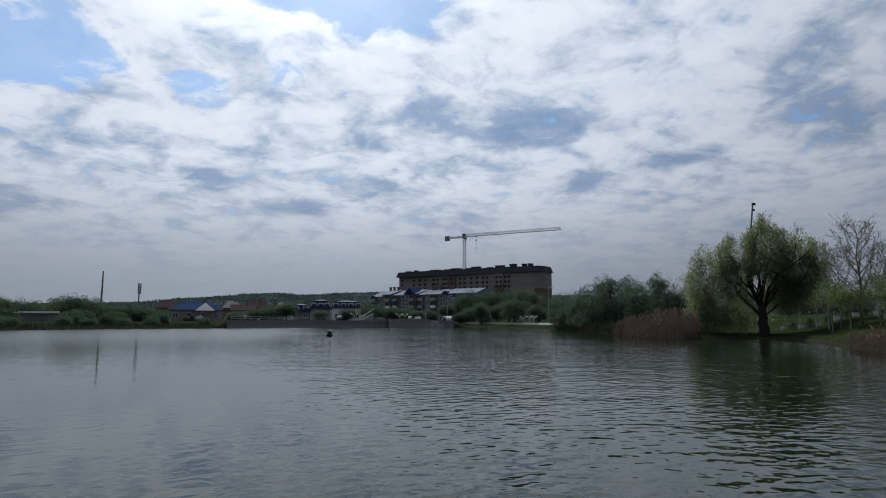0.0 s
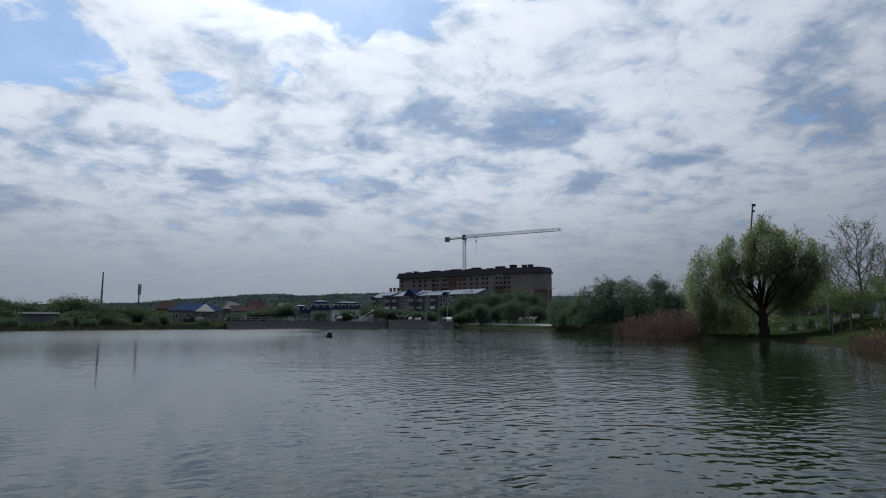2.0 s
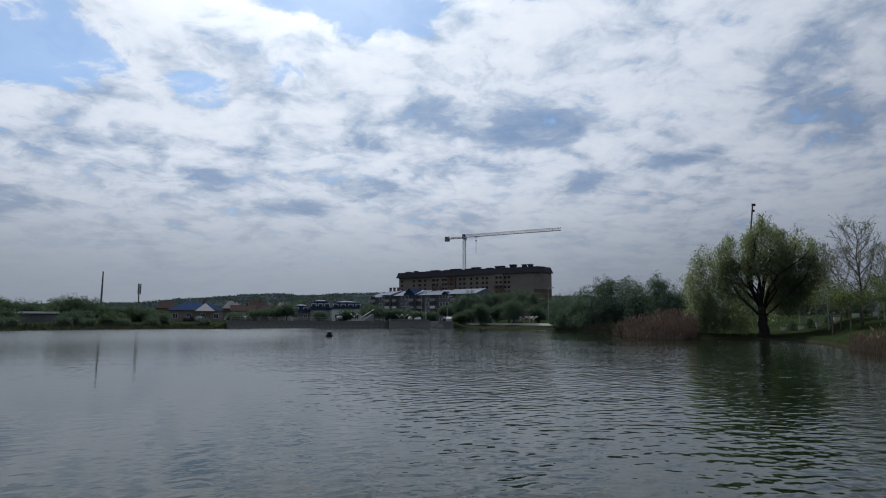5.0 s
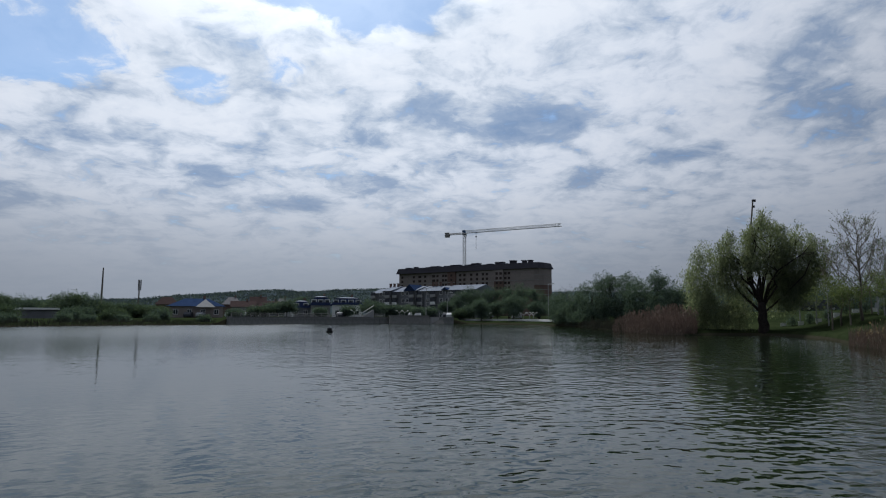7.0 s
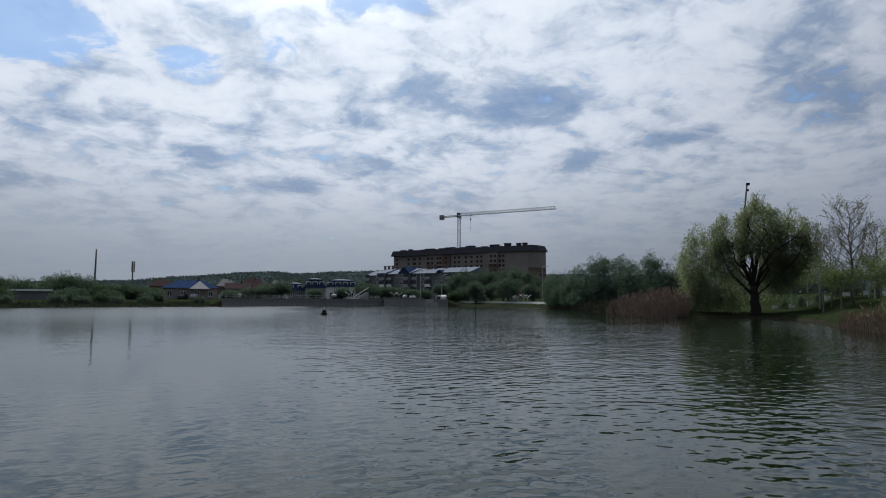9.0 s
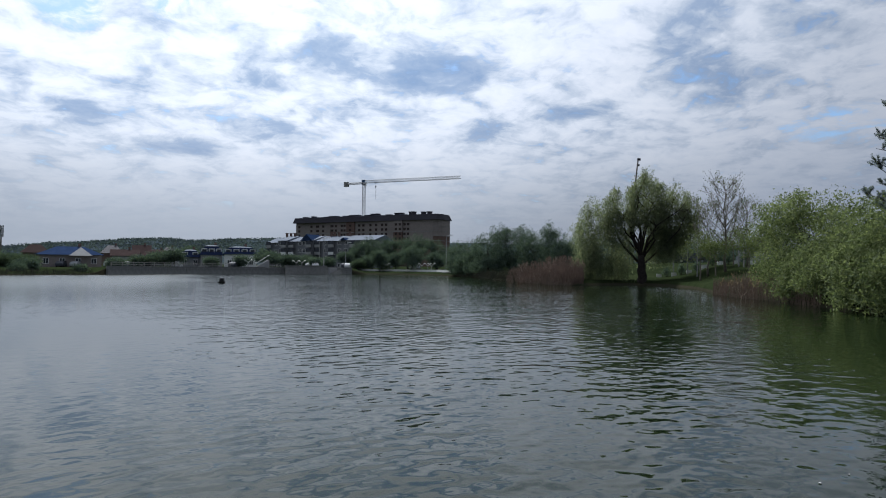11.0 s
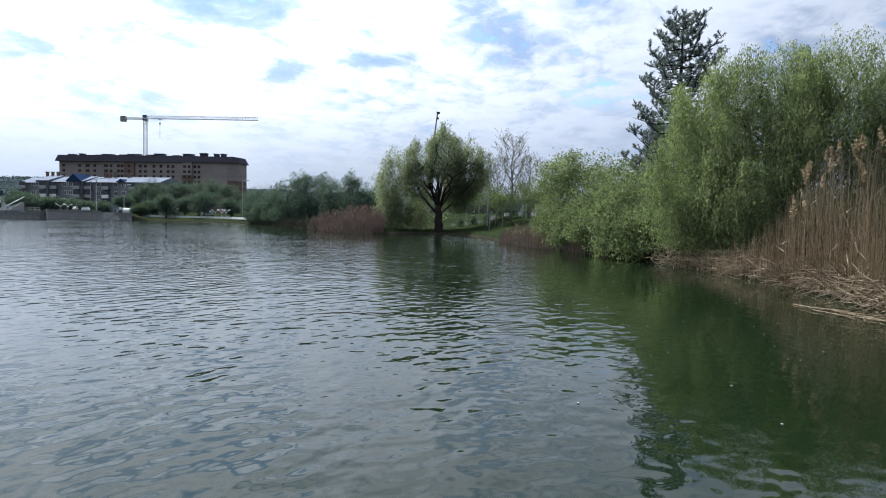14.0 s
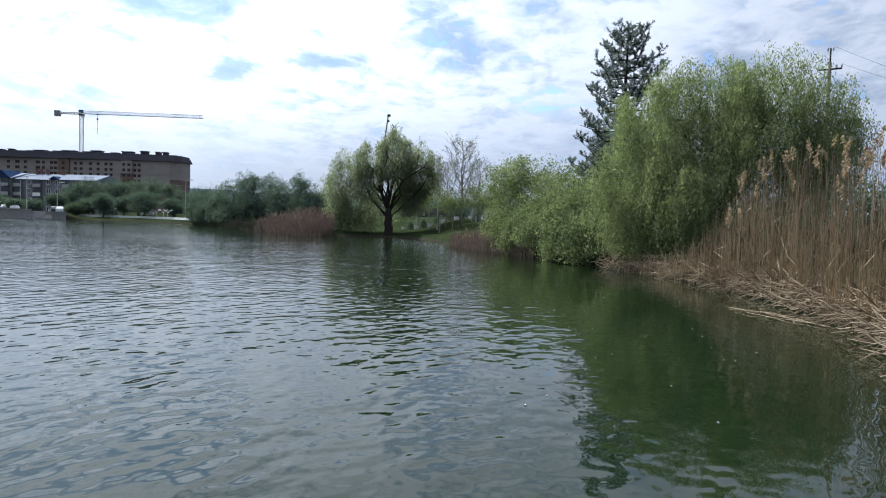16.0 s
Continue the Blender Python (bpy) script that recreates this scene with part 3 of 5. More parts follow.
def unfinished_block():
    """The tall brick block under construction."""
    a, b = grade(-4.15, 428), grade(8.6, 372)
    m, length = facing(a, b)
    root = thing("apartment_building", m, "tall unfinished brick apartment block with brown mansard roof", "building")
    depth, eave, top = 14.0, 31.2, 34.8
    z0 = -a.z
    # bays that step forward, with their own colours
    bays = [(0.0, 0.27, 0.0), (0.27, 0.40, -0.8), (0.40, 0.46, -1.4), (0.46, 0.60, -0.4), (0.60, 0.74, -1.0), (0.74, 0.80, -1.6), (0.80, 1.0, -0.6)]
    for i, (p, q, fwd) in enumerate(bays):
        x0, x1 = p * length, q * length
        for lo, hi, mat in ((0, 18.2, BROWN_BRICK), (18.2, 24.2, BEIGE_BRICK if i not in (2, 5) else BROWN_BRICK), (24.2, eave, BEIGE_BRICK if i != 2 else BROWN_BRICK)):
            part("wall", Shape().block(x0, x1, fwd - (0.05 if lo == 18.2 else 0), depth, z0 + lo, z0 + hi), mat, root)
        part("string_course", Shape().block(x0, x1, fwd - 0.25, fwd - 0.06, z0 + 23.9, z0 + 24.3), CONCRETE, root)
    # the rounded end towards the right
    rng = np.random.default_rng(3)
    end = [(length, -0.6), (length + 3.0, 0.6), (length + 4.6, 3.5), (length + 5.0, 8), (length + 5.0, depth), (length, depth)]
    for lo, hi, mat in ((0, 21.2, BROWN_BRICK), (21.2, 24.2, BEIGE_BRICK), (24.2, eave, BEIGE_BRICK)):
        part("wall", Shape().prism(end, z0 + lo, z0 + hi), mat, root)
    for k in range(6):
        part("string_course", Shape().prism([(x + (0.15 if x > length else 0), y - 0.15) for x, y in end], z0 + 12.1 + 3 * k, z0 + 12.35 + 3 * k), CONCRETE, root)
    roof = Shape()
    over = 1.0
    ring0 = [(-over, -2.4), (length + 3.4, -1.8), (length + 5.6, 3.0), (length + 6.0, depth + over), (-over, depth + over)]
    ring1 = [(0.2, -1.4), (length + 2.8, -0.6), (length + 4.4, 3.8), (length + 4.8, depth - 1), (0.2, depth - 1)]
    n = len(ring0)
    roof.v = [(x, y, z0 + eave) for x, y in ring0] + [(x, y, z0 + top) for x, y in ring1]
    roof.f = [(i, (i + 1) % n, n + (i + 1) % n, n + i) for i in range(n)] + [tuple(range(n, 2 * n)), tuple(range(n - 1, -1, -1))]
    part("roof", roof, DARK_ROOF, root)
    for p, wide, high in ((0.05, 5, 1.3), (0.11, 3, 1.8), (0.22, 5, 1.0), (0.27, 9, 1.5), (0.37, 7, 1.3), (0.43, 10, 1.8), (0.53, 7, 1.4), (0.58, 8, 2.3), (0.68, 5, 1.2), (0.75, 8, 2.3), (0.84, 5, 3.0), (0.915, 3, 2.6), (0.955, 3, 2.6)):
        x = p * length
        part("chimney", Shape().block(x - wide * 0.36, x + wide * 0.36, 3, 6, z0 + top - 0.3, z0 + top + high * 0.6).block(x - wide * 0.36 - 0.3, x + wide * 0.36 + 0.3, 2.7, 6.3, z0 + top + high * 0.6, z0 + top + high * 0.75), DARK_ROOF, root)
    for p, wide in ((0.18, 9), (0.34, 8), (0.49, 9), (0.63, 9), (0.79, 6)):
        x = p * length
        part("skylight", Shape().block(x - wide / 2, x + wide / 2, 1.2, 2.4, z0 + top + 0.05, z0 + top + 0.4), PALE_ROOF, root)
    pair = window_mesh(1.7, 1.6, BROWN_BRICK, OPENING_SHADE)
    wide_pair = window_mesh(2.5, 1.6, BROWN_BRICK, OPENING_SHADE)
    for i, (p, q, fwd) in enumerate(bays):
        cols = {0: (0.10, 0.46, 0.64, 0.80), 1: (0.15, 0.38, 0.72, 0.88), 2: (0.5,), 3: (0.22, 0.44, 0.80), 4: (0.12, 0.42, 0.62), 5: (0.3, 0.75), 6: (0.06, 0.18)}[i]
        for c in cols:
            x = (p + (q - p) * c) * length
            for storey in range(4, 10):
                put_window(wide_pair if (i + round(c * 10)) % 3 == 0 else pair, root, x, fwd - 0.07, z0 + 3.0 * storey + 0.95)
    return root


def lattice(points, width, parent, mat, name, step=2.0, bar=0.09, tri=False, depth=None):
    """A lattice boom or mast between two points, as one welded part."""
    a, b = Vector(points[0]), Vector(points[1])
    d = (b - a).normalized()
    side = d.cross(Vector((0, 0, 1)) if abs(d.z) < 0.9 else Vector((0, 1, 0))).normalized()
    other = side.cross(d).normalized()
    h = depth if depth else width
    offs = [side * (-width / 2), side * (width / 2), other * h] if tri else [side * sx * width / 2 + other * sy * h / 2 for sx, sy in ((-1, -1), (1, -1), (1, 1), (-1, 1))]
    s = Shape()
    for o in offs:
        s.tube([a + o, b + o], [bar * 1.35] * 2, 4)
    k = max(2, int((b - a).length / step))
    for i in range(k):
        p, q = a.lerp(b, i / k), a.lerp(b, (i + 1) / k)
        for j in range(len(offs)):
            o1, o2 = offs[j], offs[(j + 1) % len(offs)]
            s.tube([p + o1, q + o2], [bar * 0.8] * 2, 4)
            s.tube([p + o1, p + o2], [bar * 0.7] * 2, 4)
    return part(name, s, mat, parent)


def tower_crane():
    foot = grade(2.02, 432)
    root = thing("tower_crane", Matrix.Translation(foot), "tall white lattice tower crane with long flat jib", "crane")
    lv = lambda az, r, el: raised(az, r, el) - foot
    head = lv(2.02, 432, 8.0)
    left, right = lv(-0.10, 451, 7.75), lv(11.25, 412, 8.55)
    top = head.z
    along = (right - left)
    along.z = 0
    along.normalize()
    lattice([(0, 0, 0), (0, 0, top - 2.4)], 2.0, root, CRANE_PAINT, "mast", 2.2, 0.16)
    part("slewing_ring", Shape().tube([(0, 0, top - 2.4), (0, 0, top - 1.2)], [1.5, 1.4], 12), DARK_METAL, root)
    m = Matrix((along, Vector((-along.y, along.x, 0)), (0, 0, 1))).transposed().to_4x4()
    cabin = part("cabin", Shape().block(0.8, 2.6, -2.6, -1.0, top - 3.6, top - 1.4, m, 0.15), WHITE_PAINT, root)
    part("window", Shape().block(1.0, 2.62, -2.63, -2.61, top - 2.8, top - 1.8, m), GLASS, cabin)
    jib_end, tail_end = along * 72.5, -along * 15.6
    z = Vector((0, 0, top - 1.1))
    lattice([z, z + jib_end], 1.5, root, CRANE_PAINT, "jib", 2.0, 0.13, True, 1.9)
    lattice([z, z + tail_end], 1.6, root, CRANE_PAINT, "counter_jib", 2.0, 0.15, False, 0.9)
    part("cab_top", Shape().block(-1.6, 0.9, -0.8, 0.8, top - 0.8, top + 1.1, m, 0.3), CRANE_BLUE, root)
    t = -15.8
    for k in range(3):
        part("counterweight", Shape().block(t + 0.1 + k * 1.1, t + 1.05 + k * 1.1, -1.1, 1.1, top - 3.2, top + 0.2, m, 0.08), CONCRETE, root)
    h = along * 9.4
    part("trolley", Shape().block(8.6, 10.2, -0.8, 0.8, top - 1.5, top - 1.0, m), CRANE_BLUE, root)
    part("hook_rope", Shape().tube([h + Vector((0, 0, top - 1.5)), h + Vector((0, 0, top - 13))], [0.09, 0.09], 5), DARK_METAL, root)
    part("hook_block", Shape().tube([h + Vector((0, 0, top - 4.6)), h + Vector((0, 0, top - 3.6))], [0.45, 0.5], 6), DARK_METAL, root)
    return root


def gable_roof(x0, x1, y0, y1, z0, z1, over=0.5):
    s = Shape()
    ym = (y0 + y1) / 2
    s.v = [(x0 - over, y0 - over, z0), (x1 + over, y0 - over, z0), (x1 + over, y1 + over, z0), (x0 - over, y1 + over, z0), (x0 - over, ym, z1), (x1 + over, ym, z1)]
    s.f = [(0, 1, 5, 4), (2, 3, 4, 5), (1, 2, 5), (3, 0, 4), (3, 2, 1, 0)]
    return s


def hip_roof(x0, x1, y0, y1, z0, z1, over=0.6, inset=0.28):
    s = Shape()
    ym, k = (y0 + y1) / 2, (x1 - x0) * inset
    s.v = [(x0 - over, y0 - over, z0), (x1 + over, y0 - over, z0), (x1 + over, y1 + over, z0), (x0 - over, y1 + over, z0), (x0 + k, ym, z1), (x1 - k, ym, z1)]
    s.f = [(0, 1, 5, 4), (2, 3, 4, 5), (1, 2, 5), (3, 0, 4), (3, 2, 1, 0)]
    return s


def cross_gable(x, w, y0, y1, z0, z1, over=0.4, rake=0.0):
    """A gable that looks at the lake; rake: how far its peak leans back."""
    s = Shape()
    s.v = [(x - w / 2 - over, y0 - over, z0), (x + w / 2 + over, y0 - over, z0), (x, y0 - over + rake, z1), (x - w / 2 - over, y1, z0), (x + w / 2 + over, y1, z0), (x, y1, z1)]
    s.f = [(0, 1, 2), (0, 2, 5, 3), (1, 4, 5, 2), (3, 5, 4), (0, 3, 4, 1)]
    return s


def lakeside_flats():
    """The long four-storey block with balconies and pale metal roofs."""
    a, b = grade(-6.7, 262), grade(3.2, 228)
    m, length = facing(a, b)
    root = thing("apartment_building", m, "grey brick flats with balconies and pale metal roofs", "building")
    z0, roof_z = -a.z, 11.6
    sections = [(0.0, 0.13, 11.4, 0.0), (0.13, 0.22, 12.2, -1.0), (0.22, 0.36, 11.8, 0.0), (0.36, 0.47, 12.0, -1.4), (0.47, 0.72, 11.8, 0.0), (0.72, 1.0, 11.9, -0.8)]
    pair = window_mesh(1.5, 1.5, WHITE_PAINT, GLASS)
    for i, (p, q, top, fwd) in enumerate(sections):
        x0, x1 = p * length, q * length
        part("wall", Shape().block(x0, x1, fwd, 12, z0, z0 + top), GREY_BRICK, root)
        roof = Shape()
        roof.v = [(x0 - 0.3, fwd - 0.7, z0 + top), (x1 + 0.3, fwd - 0.7, z0 + top), (x1 + 0.3, 6, z0 + top + 2.2), (x0 - 0.3, 6, z0 + top + 2.2), (x1 + 0.3, 12.5, z0 + top), (x0 - 0.3, 12.5, z0 + top)]
        roof.f = [(0, 1, 2, 3), (3, 2, 4, 5), (0, 3, 5), (1, 4, 2), (5, 4, 1, 0)]
        part("roof", roof, PALE_ROOF, root)
        cols = max(2, int((x1 - x0) / 3.2))
        for c in range(cols):
            x = x0 + (c + 0.5) * (x1 - x0) / cols
            for k in range(4):
                if c % 2 == i % 2:
                    bal = part("balcony", Shape().block(x - 1.3, x + 1.3, fwd - 1.2, fwd, z0 + 0.6 + 2.9 * k, z0 + 0.75 + 2.9 * k).block(x - 1.3, x + 1.3, fwd - 1.2, fwd - 1.1, z0 + 0.75 + 2.9 * k, z0 + 1.7 + 2.9 * k), WHITE_PAINT if (c + k + i) % 4 == 0 else PLASTER, root)
                    part("pane", Shape().block(x - 1.25, x + 1.25, fwd - 1.15, fwd - 1.12, z0 + 1.72 + 2.9 * k, z0 + 3.1 + 2.9 * k), GLASS, bal)
                else:
                    put_window(pair, root, x, fwd - 0.06, z0 + 1.5 + 2.9 * k)
    x = 0.415 * length
    part("gable", cross_gable(x, 5.6, -1.6, 6, z0 + 11.9, z0 + 14.6), BLUE_ROOF, root, "blue metal gable")
    part("gable", cross_gable(0.74 * length, 2.8, -1.2, 6, z0 + 11.9, z0 + 13.0), BLUE_ROOF, root, "blue metal gable")
    for p in (0.10, 0.14, 0.18, 0.53, 0.56, 0.60, 0.70):
        part("chimney", Shape().block(p * length - 0.32, p * length + 0.32, 5.6, 6.4, z0 + 12.5, z0 + 15.4).block(p * length - 0.45, p * length + 0.45, 5.45, 6.55, z0 + 15.4, z0 + 15.7), BROWN_BRICK, root)
    return root


def town_house(az0, az1, r, eave_el, ridge_el, wall_mat, roof_mat, label, style="hip", dormers=0, storeys=2, depth=9.0, chimney=True):
    a, b = grade(az0, r), grade(az1, r)
    m, length = facing(a, b)
    root = thing("house", m, label, "house")
    eave = EYE + r * math.tan(radians(eave_el)) - a.z
    ridge = EYE + r * math.tan(radians(ridge_el)) - a.z
    part("wall", Shape().block(0, length, 0, depth, -0.6, eave), wall_mat, root)
    if style == "mansard":
        s = Shape()
        o, k = 0.4, 1.2
        lo = [(-o, -o), (length + o, -o), (length + o, depth + o), (-o, depth + o)]
        hi = [(k, k), (length - k, k), (length - k, depth - k), (k, depth - k)]
        s.v = [(x, y, eave) for x, y in lo] + [(x, y, ridge - 0.4) for x, y in hi]
        s.f = [(i, (i + 1) % 4, 4 + (i + 1) % 4, 4 + i) for i in range(4)] + [(4, 5, 6, 7), (3, 2, 1, 0)]
        roof = part("roof", s, roof_mat, root)
        part("roof_cap", hip_roof(k, length - k, k, depth - k, ridge - 0.4, ridge, 0.2), PALE_ROOF, root)
    elif style == "gable":
        roof = part("roof", gable_roof(0, length, 0, depth, eave, ridge), roof_mat, root)
    else:
        roof = part("roof", hip_roof(0, length, 0, depth, eave, ridge), roof_mat, root)
    for i in range(dormers):
        x = (i + 0.5) * length / dormers
        d = part("dormer", Shape().block(x - 0.8, x + 0.8, 0.2, 2.5, eave + 0.25, eave + (ridge - eave) * 0.62), WHITE_PAINT, root)
        part("pane", Shape().block(x - 0.6, x + 0.6, 0.16, 0.19, eave + 0.4, eave + (ridge - eave) * 0.55), GLASS, d)
    pair = window_mesh(1.2, 1.4, WHITE_PAINT, GLASS)
    cols = max(2, int(length / 2.8))
    for c in range(cols):
        for k in range(max(1, min(storeys, int((eave - 0.1) / 2.5)))):
            put_window(pair, root, (c + 0.5) * length / cols, -0.05, 0.8 + k * 2.6)
    if chimney:
        part("chimney", Shape().block(length * 0.62, length * 0.62 + 0.7, depth / 2, depth / 2 + 0.7, ridge - 1.2, ridge + 0.8), BROWN_BRICK, root)
    return root


unfinished_block()
tower_crane()
lakeside_flats()
blue_house = town_house(-24.3, -19.9, 172, 0.82, 1.52, BEIGE_BRICK, BLUE_ROOF, "brick house with bright blue metal hip roof", "hip", 0, 1)
part("gable", cross_gable(8.8, 4.2, -0.9, 4.4, 2.75, 4.9, 0.4, 2.6), PLASTER, blue_house, "white sheet gable")
town_house(-19.2, -17.2, 225, 0.8, 1.35, PLASTER, RED_ROOF, "plastered house with red tiled roof", "gable")
town_house(-17.0, -14.6, 235, 0.85, 1.40, GREY_BRICK, RED_ROOF, "brick house with red tiled roof", "hip")
town_house(-19.9, -18.4, 262, 1.0, 1.68, BROWN_BRICK, DARK_ROOF, "tall brown brick house with dark hip roof", "hip", 0, 3)
town_house(-17.6, -16.3, 258, 1.05, 1.75, BEIGE_BRICK, RED_ROOF, "beige brick house with steep brown roof", "gable", 0, 3)
town_house(-15.4, -14.2, 250, 0.95, 1.62, PLASTER, DARK_ROOF, "plastered house with dark hip roof", "hip", 0, 3)
town_house(-25.3, -23.6, 235, 0.95, 1.62, BROWN_BRICK, RED_ROOF, "house with a dark brown roof behind trees", "hip", chimney=False)
town_house(-14.0, -12.3, 196, 0.75, 1.45, GREY_BRICK, SLATE_ROOF, "grey house with dark blue mansard roof", "mansard", 2)
town_house(-12.3, -10.5, 192, 0.98, 1.88, PLASTER, SLATE_ROOF, "pale house with blue mansard roof and dormers", "mansard", 3)
town_house(-10.35, -7.6, 186, 1.05, 1.80, WHITE_PAINT, SLATE_ROOF, "white house with dark blue mansard roof and dormers", "mansard", 4)


# ---- trees of the far shore ----
def far_tree(seed, az, r, top_el, width, mat, label, leaf=0.3, count=6500, low=0.18, bark=None, group="trees along the far shore", droop=0.2):
    p = grade(az, r)
    high = EYE + r * math.tan(radians(top_el)) - p.z
    return broad_tree(seed, p, crown(width, high, seed, low), count, leaf, mat, 0.02 * high + 0.06, (0, 0, high * 0.45), label, leaf and "tree", leaf * 1.9, bark, droop, 9, "tree", group, 0.35)


LEFT_TREES = [(-36.5, 150, 1.75, 9), (-35.0, 150, 1.5, 8), (-33.4, 175, 1.25, 8), (-32.4, 165, 1.1, 7), (-32.0, 140, 1.95, 7.5), (-30.7, 142, 1.80, 8), (-29.4, 140, 1.15, 7),
              (-28.2, 150, 1.05, 7), (-27.2, 150, 1.0, 7), (-26.3, 152, 0.85, 6), (-25.2, 150, 0.75, 6), (-24.9, 131, 0.35, 3.5), (-36.2, 118, 0.75, 6), (-31.0, 124, 0.55, 6), (-28.4, 126, 0.3, 5)]
for i, (az, r, el, w) in enumerate(LEFT_TREES):
    far_tree(100 + i, az, r, el, w, HAZED_TREE_LEAF if i % 2 else PALE_LEAF, "leafy tree on the low far bank", 0.3, 6000, 0.1)
MID_TREES = [(-18.9, 150, 0.45, 4), (-17.2, 170, 0.8, 6), (-15.9, 172, 1.1, 8), (-15.2, 168, 1.35, 8), (-14.4, 166, 1.75, 6), (-13.2, 210, 1.9, 7), (-11.4, 158, 0.75, 3.4), (-8.9, 160, 0.9, 3.8),
             (-7.0, 175, 1.6, 7), (-6.2, 170, 1.35, 6.5), (-5.3, 168, 1.0, 5.5), (-4.4, 168, 1.1, 5), (-2.4, 160, 0.75, 3.0), (-1.2, 165, 0.8, 3.5)]
for i, (az, r, el, w) in enumerate(MID_TREES):
    far_tree(140 + i, az, r, el, w, HAZED_TREE_LEAF, "dark leafy tree on the promenade", 0.3, 5200, 0.22)
PARK_TREES = [(1.4, 178, 2.5, 7), (2.9, 182, 2.9, 7.5), (4.5, 180, 3.0, 8), (6.2, 176, 3.0, 7.5), (7.3, 180, 3.5, 8), (9.0, 176, 2.9, 7.5), (10.6, 165, 2.6, 7),
              (1.6, 154, 0.7, 4), (3.6, 152, 1.75, 5.5), (6.65, 148, 2.1, 7.0), (5.1, 158, 1.5, 5), (2.5, 156, 1.1, 4.5), (8.9, 156, 1.5, 5.5), (0.4, 172, 1.5, 5), (-3.2, 172, 1.2, 5)]
for i, (az, r, el, w) in enumerate(PARK_TREES):
    far_tree(170 + i, az, r, el, w, PALE_LEAF if i == 7 else HAZED_TREE_LEAF, "round-crowned park tree behind the shore wall", 0.22, 12500, 0.08)
POINT_TREES = [(11.0, 121, 2.3, 5.5), (11.9, 115, 2.8, 6.5), (12.9, 110, 2.7, 6), (13.8, 104, 3.6, 7), (14.9, 108, 4.75, 5.0), (15.9, 106, 4.3, 7), (17.1, 104, 4.3, 6.5), (18.2, 100, 3.8, 6), (19.4, 98, 4.55, 4), (20.4, 96, 3.4, 7), (21.8, 96, 3.2, 8),
               (11.2, 119, 1.2, 5), (12.2, 114, 1.5, 5), (24, 110, 3.4, 10), (27, 112, 3.0, 10), (29.8, 114, 3.0, 9), (32.0, 116, 2.9, 9), (34.2, 118, 2.6, 9), (37.5, 112, 3.2, 9), (40, 90, 4.0, 9), (43, 85, 4.0, 9)]
for i, (az, r, el, w) in enumerate(POINT_TREES):
    far_tree(200 + i, az, r, el, w, HAZED_TREE_LEAF, "dense dark green tree on the wooded point", 0.19, 13000, 0.0)
for i, az in enumerate([-36.3, -35.4, -31.9, -30.2, -27.7, -25.6, -21.4]):
    r = shore(az) + 4.0 + 1.2 * (i % 3)
    tall = (3.6, 2.6, 3.3, 2.3, 3.0)[i % 5] * 0.42
    lift = math.degrees(math.atan((ground_height(az, r) + tall - EYE) / r))
    far_tree(250 + i, az, r, lift, min(tall * 1.9, 4.6), HAZED_TREE_LEAF, "low dark bush on the lake bank", 0.2, 3400, 0.0, None, "bushes on the far bank")
for i, (az, r, el, w) in enumerate([(10.9, 190, 2.9, 5), (12.0, 185, 2.8, 5)]):
    p = grade(az, r)
    rng = np.random.default_rng(300 + i)
    root = thing("tree", Matrix.Translation(p), "bare tree just coming into leaf", "tree", "trees along the far shore")
    wood = Shape()
    tips = [(rng.normal() * 1.8, rng.normal() * 1.8, rng.uniform(6, 10.5)) for _ in range(26)]
    limbs(wood, rng, (0, 0, -0.3), (0, 0, 4.5), 0.2, tips, 0.08, 5)
    part("trunk", wood, PALE_BARK, root)


